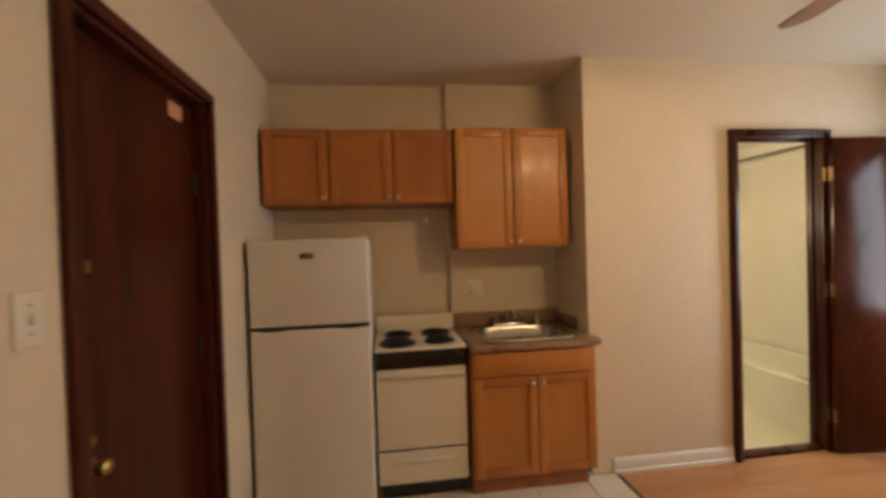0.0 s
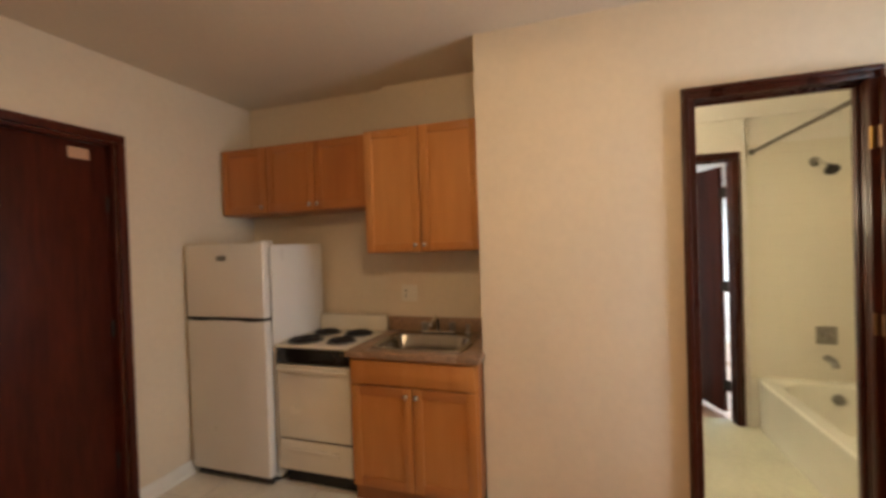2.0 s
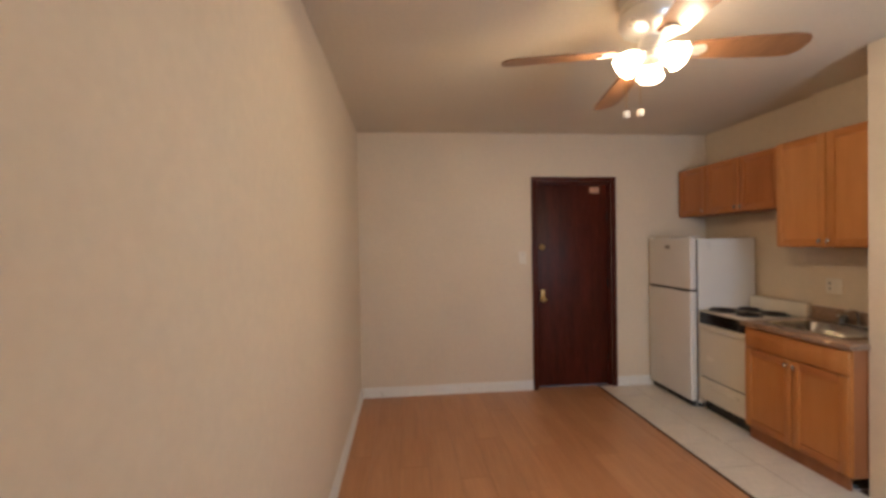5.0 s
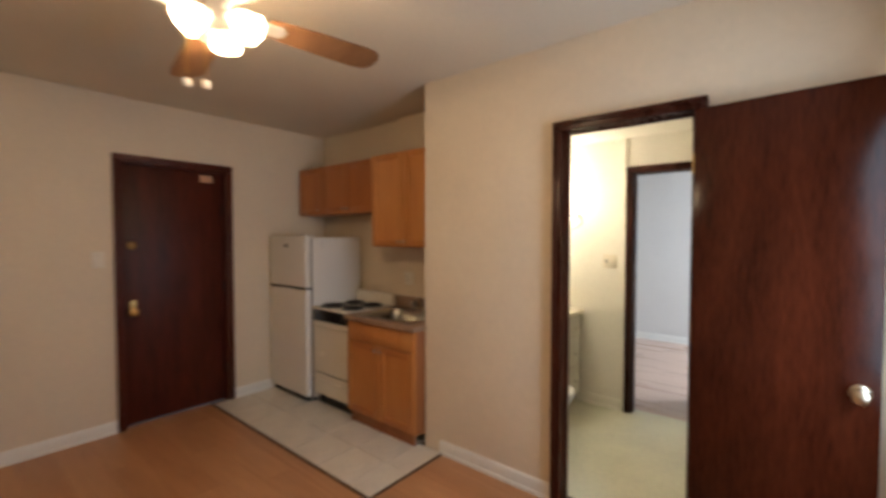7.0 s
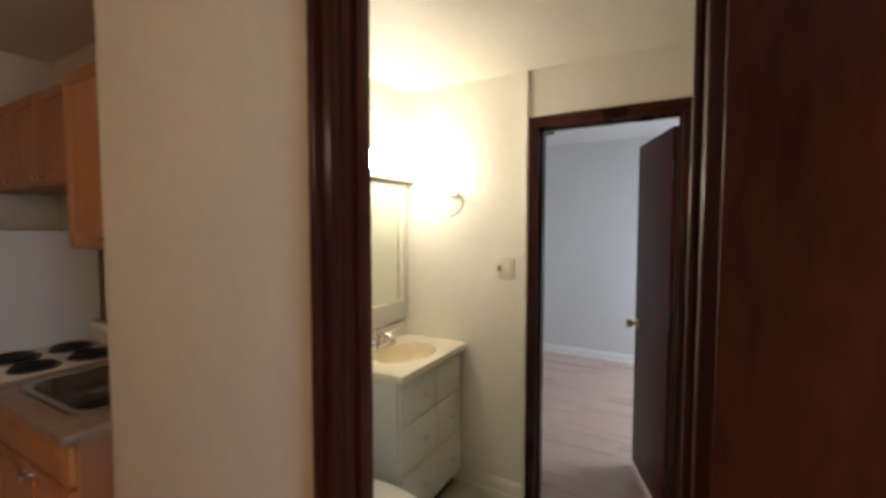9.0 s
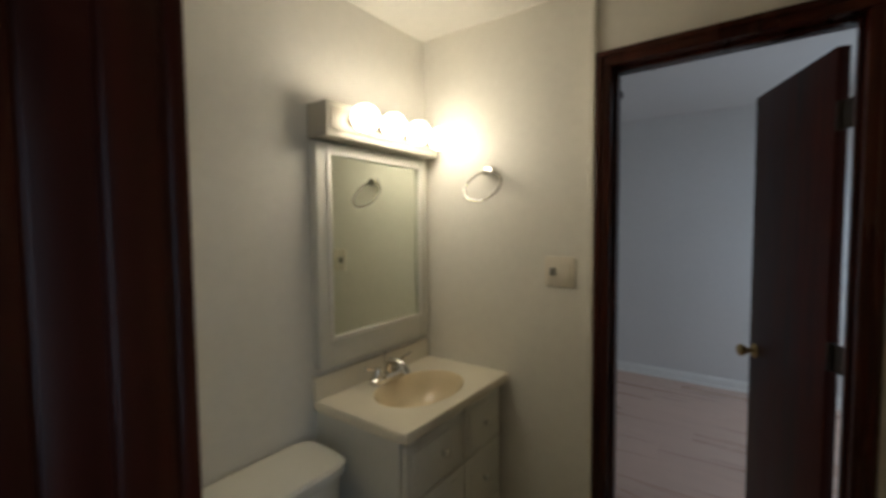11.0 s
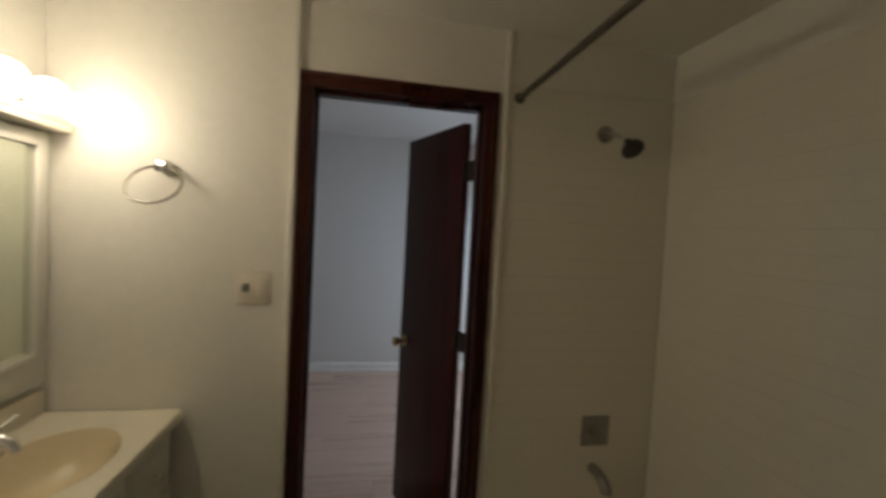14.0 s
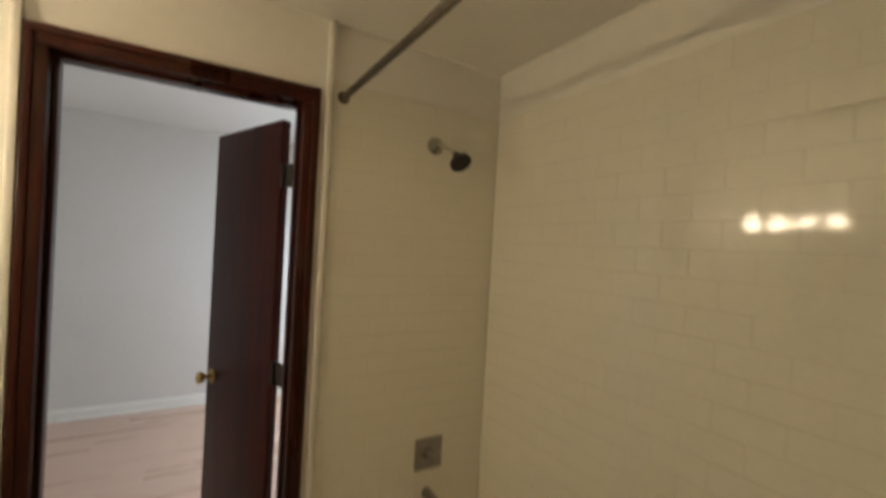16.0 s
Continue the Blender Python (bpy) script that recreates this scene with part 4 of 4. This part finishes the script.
# light bar
lb = thing("vanity_light", (XB, 3.62, 1.85), "white vanity light bar with four lit globe bulbs", "light")
bm = bx(XB + 0.0005, 1.556, 3.315, 3.940, 1.783, 1.902, 0.004)
part("bar", bm, BARPAINT, lb)
part("front_plate", bx(1.555, 1.560, 3.330, 3.925, 1.805, 1.884, 0.002), PLATE, lb, "cream metal lamp plate")
for y in (3.425, 3.570, 3.715, 3.860):
    s = part("socket", turned([(0.001, 0), (0.022, 0), (0.020, 0.020), (0.016, 0.026), (0.001, 0.027)], facing((1.5605, y, 1.848), (1, 0, 0)), 16), DULLCHROME, lb)
    prof = [(0.047 * math.sin(math.pi * k / 14) + 0.0005, 0.047 - 0.047 * math.cos(math.pi * k / 14)) for k in range(15)]
    part("globe_bulb", turned(prof, facing((1.582, y, 1.848), (1, 0, 0)), 24), GLOBE, s, "lit frosted globe bulb")

# towel ring
tr = thing("towel_ring", (1.817, YB, 1.70), "clear towel ring on a chrome wall mount", "towel ring")
part("mount", bx(1.797, 1.840, YB - 0.045, YB, 1.683, 1.722, 0.006, 3), CHROME, tr)
ring_pts = [(1.815 + 0.083 * math.sin(2 * math.pi * i / 40), YB - 0.038 - 0.044 * (1 - math.cos(2 * math.pi * i / 40)), 1.637 + 0.064 * math.cos(2 * math.pi * i / 40)) for i in range(40)]
part("ring", tube(ring_pts, 0.0046, 10, closed=True), STEEL, tr, "slim shiny ring")

plate_on_wall("bathroom_switch", (2.116, YB, 1.292), (0, -1, 0), 0.118, 0.118, "ivory double plate with a dimmer and rocker switch", "light switch",
              [("dimmer", -0.026, 0, 0.022, 0.030, DULLCHROME, 0.014), ("rocker", 0.026, 0.0, 0.034, 0.066, PLASTIC, 0.010)])

# toilet against the vanity's wall
to = thing("toilet", (1.75, 3.02, 0), "white china toilet with a round-cornered tank", "toilet")
TC = 3.023
part("tank", loft(bmesh.new(), [oval(1.575, TC, 0.092, 0.215, 0.385, 6), oval(1.578, TC, 0.100, 0.232, 0.42, 6), oval(1.580, TC, 0.108, 0.240, 0.692, 6)]), CERAMIC, to)
part("tank_lid", loft(bmesh.new(), [oval(1.583, TC, 0.116, 0.250, 0.693, 6), oval(1.583, TC, 0.120, 0.254, 0.703, 6), oval(1.583, TC, 0.120, 0.254, 0.726, 6), oval(1.583, TC, 0.112, 0.246, 0.736, 6), oval(1.583, TC, 0.09, 0.22, 0.739, 6)]), CERAMIC, to)
part("flush_lever", tube([(1.695, TC - 0.17, 0.63), (1.715, TC - 0.17, 0.63), (1.72, TC - 0.12, 0.622), (1.72, TC - 0.09, 0.618)], 0.007), CHROME, to)
part("bowl", loft(bmesh.new(), [oval(1.88, TC, 0.20, 0.105, 0.004, 3), oval(1.88, TC, 0.195, 0.10, 0.06, 3), oval(1.87, TC, 0.18, 0.09, 0.16, 2.4), oval(1.90, TC, 0.23, 0.15, 0.28, 2.2), oval(1.915, TC, 0.262, 0.180, 0.37, 2.2), oval(1.915, TC, 0.262, 0.180, 0.392, 2.2), oval(1.93, TC, 0.20, 0.13, 0.393, 2.2), oval(1.93, TC, 0.14, 0.09, 0.28, 2.2)]), CERAMIC, to)
part("pedestal", bx(1.49, 1.75, TC - 0.09, TC + 0.09, 0.30, 0.388, 0.02, 3), CERAMIC, to)
part("seat_lid", loft(bmesh.new(), [oval(1.92, TC, 0.262, 0.182, 0.394, 2.2), oval(1.92, TC, 0.266, 0.186, 0.404, 2.2), oval(1.92, TC, 0.262, 0.182, 0.424, 2.2), oval(1.92, TC, 0.22, 0.15, 0.432, 2.2)]), CERAMIC, to)

# bathtub
tb = thing("bathtub", (3.42, 3.25, 0), "white enamel alcove bathtub with a plain apron", "bathtub")
UX0, UX1, UY0, UY1, UZ = 3.068, XT - 0.008, YM2 + 0.012, YB - 0.010, 0.385
ux, uy = (UX0 + UX1) / 2, (UY0 + UY1) / 2
hx, hy = (UX1 - UX0) / 2, (UY1 - UY0) / 2
bm = bmesh.new()
N = 72
loft(bm, [oval(ux, uy, hx - 0.012, hy, 0.003, 24, N), oval(ux, uy, hx - 0.010, hy, UZ - 0.05, 24, N), oval(ux, uy, hx, hy, UZ - 0.028, 20, N), oval(ux, uy, hx, hy, UZ - 0.010, 20, N), oval(ux, uy, hx - 0.010, hy - 0.006, UZ, 16, N), oval(ux + 0.01, uy, hx - 0.075, hy - 0.085, UZ - 0.002, 7, N), oval(ux + 0.01, uy, hx - 0.092, hy - 0.102, UZ - 0.018, 6, N), oval(ux + 0.01, uy, hx - 0.125, hy - 0.16, 0.16, 5, N), oval(ux + 0.01, uy, hx - 0.17, hy - 0.22, 0.085, 4, N), oval(ux + 0.01, uy, 0.06, 0.2, 0.075, 3, N)], True, True)
part("basin", bm, TUBMAT, tb)
part("overflow_plate", turned([(0.001, 0), (0.036, 0), (0.034, 0.008), (0.010, 0.012), (0.001, 0.012)], facing((3.515, UY1 - 0.128, 0.295), (0, -1, 0.25)), 20), DULLCHROME, tb, "round tarnished overflow plate")
part("drain", turned([(0.001, 0), (0.030, 0), (0.028, 0.005), (0.001, 0.002)], Matrix.Translation((3.51, 3.62, 0.088)), 18), DULLCHROME, tb)
CAULK = material("stained_caulk", (0.66, 0.62, 0.50), 0.55, vary=0.08, scale=8, dirt=((0.20, 0.16, 0.10), 18, 0.60))
for name, pts in (("trim_caulk_east", [(UX1 - 0.004, UY0 + 0.02 + i * 0.07, UZ + 0.001 + 0.0018 * math.sin(i * 2.3)) for i in range(20)]), ("trim_caulk_north", [(UX0 + 0.03 + i * 0.068, UY1 - 0.004, UZ + 0.001 + 0.0018 * math.sin(i * 1.7)) for i in range(10)])):
    solid(name, tube(pts, 0.0075, 8), CAULK, "uneven stained caulk bead along the tub rim", "caulk")
sp = thing("tub_spout", (3.51, YB - 0.01, 0.56), "chrome tub spout on the tiled wall", "tub spout")
part("spout_body", tube([(3.512, YB - 0.012, 0.552), (3.512, YB - 0.06, 0.552), (3.512, YB - 0.100, 0.544), (3.512, YB - 0.122, 0.525), (3.512, YB - 0.124, 0.508)], 0.022), DULLCHROME, sp)
vv = thing("shower_valve", (3.512, YB - 0.01, 0.715), "square tarnished shower valve plate with a knob", "shower valve")
part("valve_plate", bx(3.450, 3.576, YB - 0.018, YB - 0.009, 0.650, 0.780, 0.005), DULLCHROME, vv)
part("knob", turned([(0.001, 0), (0.026, 0), (0.022, 0.020), (0.026, 0.036), (0.018, 0.042), (0.001, 0.043)], facing((3.512, YB - 0.017, 0.715), (0, -1, 0)), 18), DULLCHROME, vv)
sh = thing("shower_sprayer", (3.496, YB - 0.01, 1.97), "dark-faced chrome shower head on a bent arm", "shower head")
part("flange", turned([(0.001, 0), (0.036, 0), (0.033, 0.009), (0.014, 0.016), (0.001, 0.017)], facing((3.468, YB - 0.010, 1.970), (0, -1, 0)), 20), STEEL, sh)
part("arm", tube([(3.468, YB - 0.012, 1.970), (3.476, YB - 0.05, 1.965), (3.490, YB - 0.095, 1.945), (3.50, YB - 0.125, 1.92)], 0.0095), CHROME, sh)
hd = facing((3.50, YB - 0.118, 1.926), (0.05, -0.66, -0.74))
part("rose", turned([(0.001, 0), (0.013, 0), (0.017, 0.018), (0.040, 0.042), (0.043, 0.055), (0.038, 0.060), (0.001, 0.060)], hd, 24), RUBBER, sh, "dark spray face")
rod = thing("shower_rod", (3.085, 3.25, 2.078), "dark tarnished metal shower curtain rod over the tub", "curtain rod")
part("rod", tube([(3.085, YM2 + 0.006, 2.078), (3.085, YB - 0.004, 2.078)], 0.0125), BRONZE, rod)
for y, d in ((YM2 + 0.005, 1), (YB - 0.002, -1)):
    part("flange", turned([(0.001, 0), (0.026, 0), (0.022, 0.010), (0.016, 0.020), (0.001, 0.021)], facing((3.085, y, 2.078), (0, d, 0)), 18), BRONZE, rod)

# ---- pieces: wall tiles round the tub ----


def piece_mesh(name, sx, sy, sz, mat, bev):
    return mesh_of(name, bx(0, sx, 0, sy, 0, sz, bev, 1), mat, False)


def pieces(parent, me, places, name, tilt=0.0):
    for p in places:
        ob = new(name, me)
        ob.parent = parent
        ob.location = p
        if tilt:
            ob.rotation_euler = [radians(random.uniform(-tilt, tilt)) for _ in range(3)]


TH, TW, TZ0, TZ1 = 0.0758, 0.156, 0.386, 2.13
GAP = 0.0020
east = solid("tile_bed_east", bx(XT - 0.0092, XT, YM2 + 0.004, YB, 0.37, TZ1), WGROUT, "tiled tub wall with thin grout joints", "tiled wall")
north = solid("tile_bed_north", bx(3.045, XT - 0.0092, YB - 0.0092, YB, 0.37, TZ1), WGROUT, "tiled shower wall with thin grout joints", "tiled wall")
cache = {}


def course_tiles(parent, a0, a1, place, tag):
    rows = int(round((TZ1 - TZ0) / TH))
    for r in range(rows):
        z = TZ0 + r * TH
        y = a1 + (TW / 2 if r % 2 else 0)
        while y > a0 + 0.01:
            lo, hi = max(a0, y - TW), min(a1, y)
            if hi - lo > 0.012:
                w = round(hi - lo - GAP, 4)
                if (tag, w) not in cache:
                    if tag == "e":
                        cache[tag, w] = piece_mesh("tile", 0.006, w, TH - GAP, WTILE, 0.0009)
                    else:
                        cache[tag, w] = piece_mesh("tile", w, 0.006, TH - GAP, WTILE, 0.0009)
                jit = random.uniform(-0.0004, 0.0004)
                pieces(parent, cache[tag, w], [place(lo, z, jit)], "tile", 0.22)
            y -= TW


course_tiles(east, YM2 + 0.005, YB - 0.012, lambda a, z, j: (XT - 0.0105 + j, a, z), "e")
course_tiles(north, 3.048, XT - 0.012, lambda a, z, j: (a, YB - 0.0105 + j, z), "n")

# ---- pieces: floors ----
TE, TS = 1.478, 1.800               # kitchen tiles end here
floor = solid("floor", bx(XW - T, XE + T, YS - T, YM, -0.1, -0.009), JOINT, "oak laminate floor of long planks", "floor")
kit = solid("floor_kitchen", bx(XW, PIER, YM, YK, -0.1, -0.0095), GROUT, "cream ceramic tile kitchen floor", "floor")
bathf = solid("floor_bath", bx(XB - 0.02, XT + 0.1, YM, YB2, -0.1, 0.002), VINYL, "yellowed sheet vinyl bathroom floor, stained", "floor")
bedf = solid("floor_bedroom", bx(XR0 - 0.1, XR1 + 0.1, YB2, YR + 0.1, -0.1, -0.0005), BEDJOINT, "pale oak laminate bedroom floor", "floor")


def planks(parent, x0, x1, y0, y1, top, mat, cut=None):
    W, L = 0.192, 1.21
    made = {}
    row = 0
    y = y0
    while y < y1 - 0.005:
        w = min(W, y1 - y)
        segs = [(x0, x1)]
        if cut and y + w > cut[1] + 0.001:
            if y < cut[1] - 0.001:
                w = cut[1] - y
            else:
                segs = [(cut[0], x1)]
        for a, b in segs:
            x = a - (row * 0.43 % 1) * L
            while x < b - 0.004:
                lo, hi = max(a, x), min(b, x + L)
                if hi - lo > 0.01:
                    key = (round(hi - lo, 3), round(w, 3))
                    if key not in made:
                        made[key] = piece_mesh("plank", hi - lo - 0.0012, w - 0.0012, 0.009, mat, 0.0008)
                    pieces(parent, made[key], [(lo, y, top - 0.009)], "plank")
                x += L
        y += w
        row += 1


planks(floor, XW - 0.05, XE, YS, YM, 0.0, LAMINATE, (TE + 0.02, TS - 0.02))
planks(bedf, XR0, XR1, YB2, YR, 0.002, BEDLAM)
floor_tile = {}
SZ = 0.322
cuts_x = [XW] + [1.266 - SZ * k for k in range(5, -1, -1)] + [TE]
cuts_y = [TS + 0.325 * k for k in range(4)] + [YK]
for a, b in zip(cuts_x, cuts_x[1:]):
    for c, d in zip(cuts_y, cuts_y[1:]):
        if b > PIER:
            d = min(d, YM - 0.001)
        k = (round(b - a, 3), round(d - c, 3))
        if k[1] > 0.02:
            if k not in floor_tile:
                floor_tile[k] = piece_mesh("tile", k[0] - 0.006, k[1] - 0.006, 0.009, TILE, 0.0015)
            pieces(kit, floor_tile[k], [(a + 0.003, c + 0.003, -0.0065)], "tile")
solid("trim_floor_strip", bx(XW, TE + 0.02, TS - 0.02, TS, -0.004, 0.006, 0.003), STRIP, "brown strip between laminate and tile", "trim")
solid("trim_floor_strip_end", bx(TE, TE + 0.02, TS, YM, -0.004, 0.006, 0.003), STRIP, "brown strip at the end of the tiles", "trim")
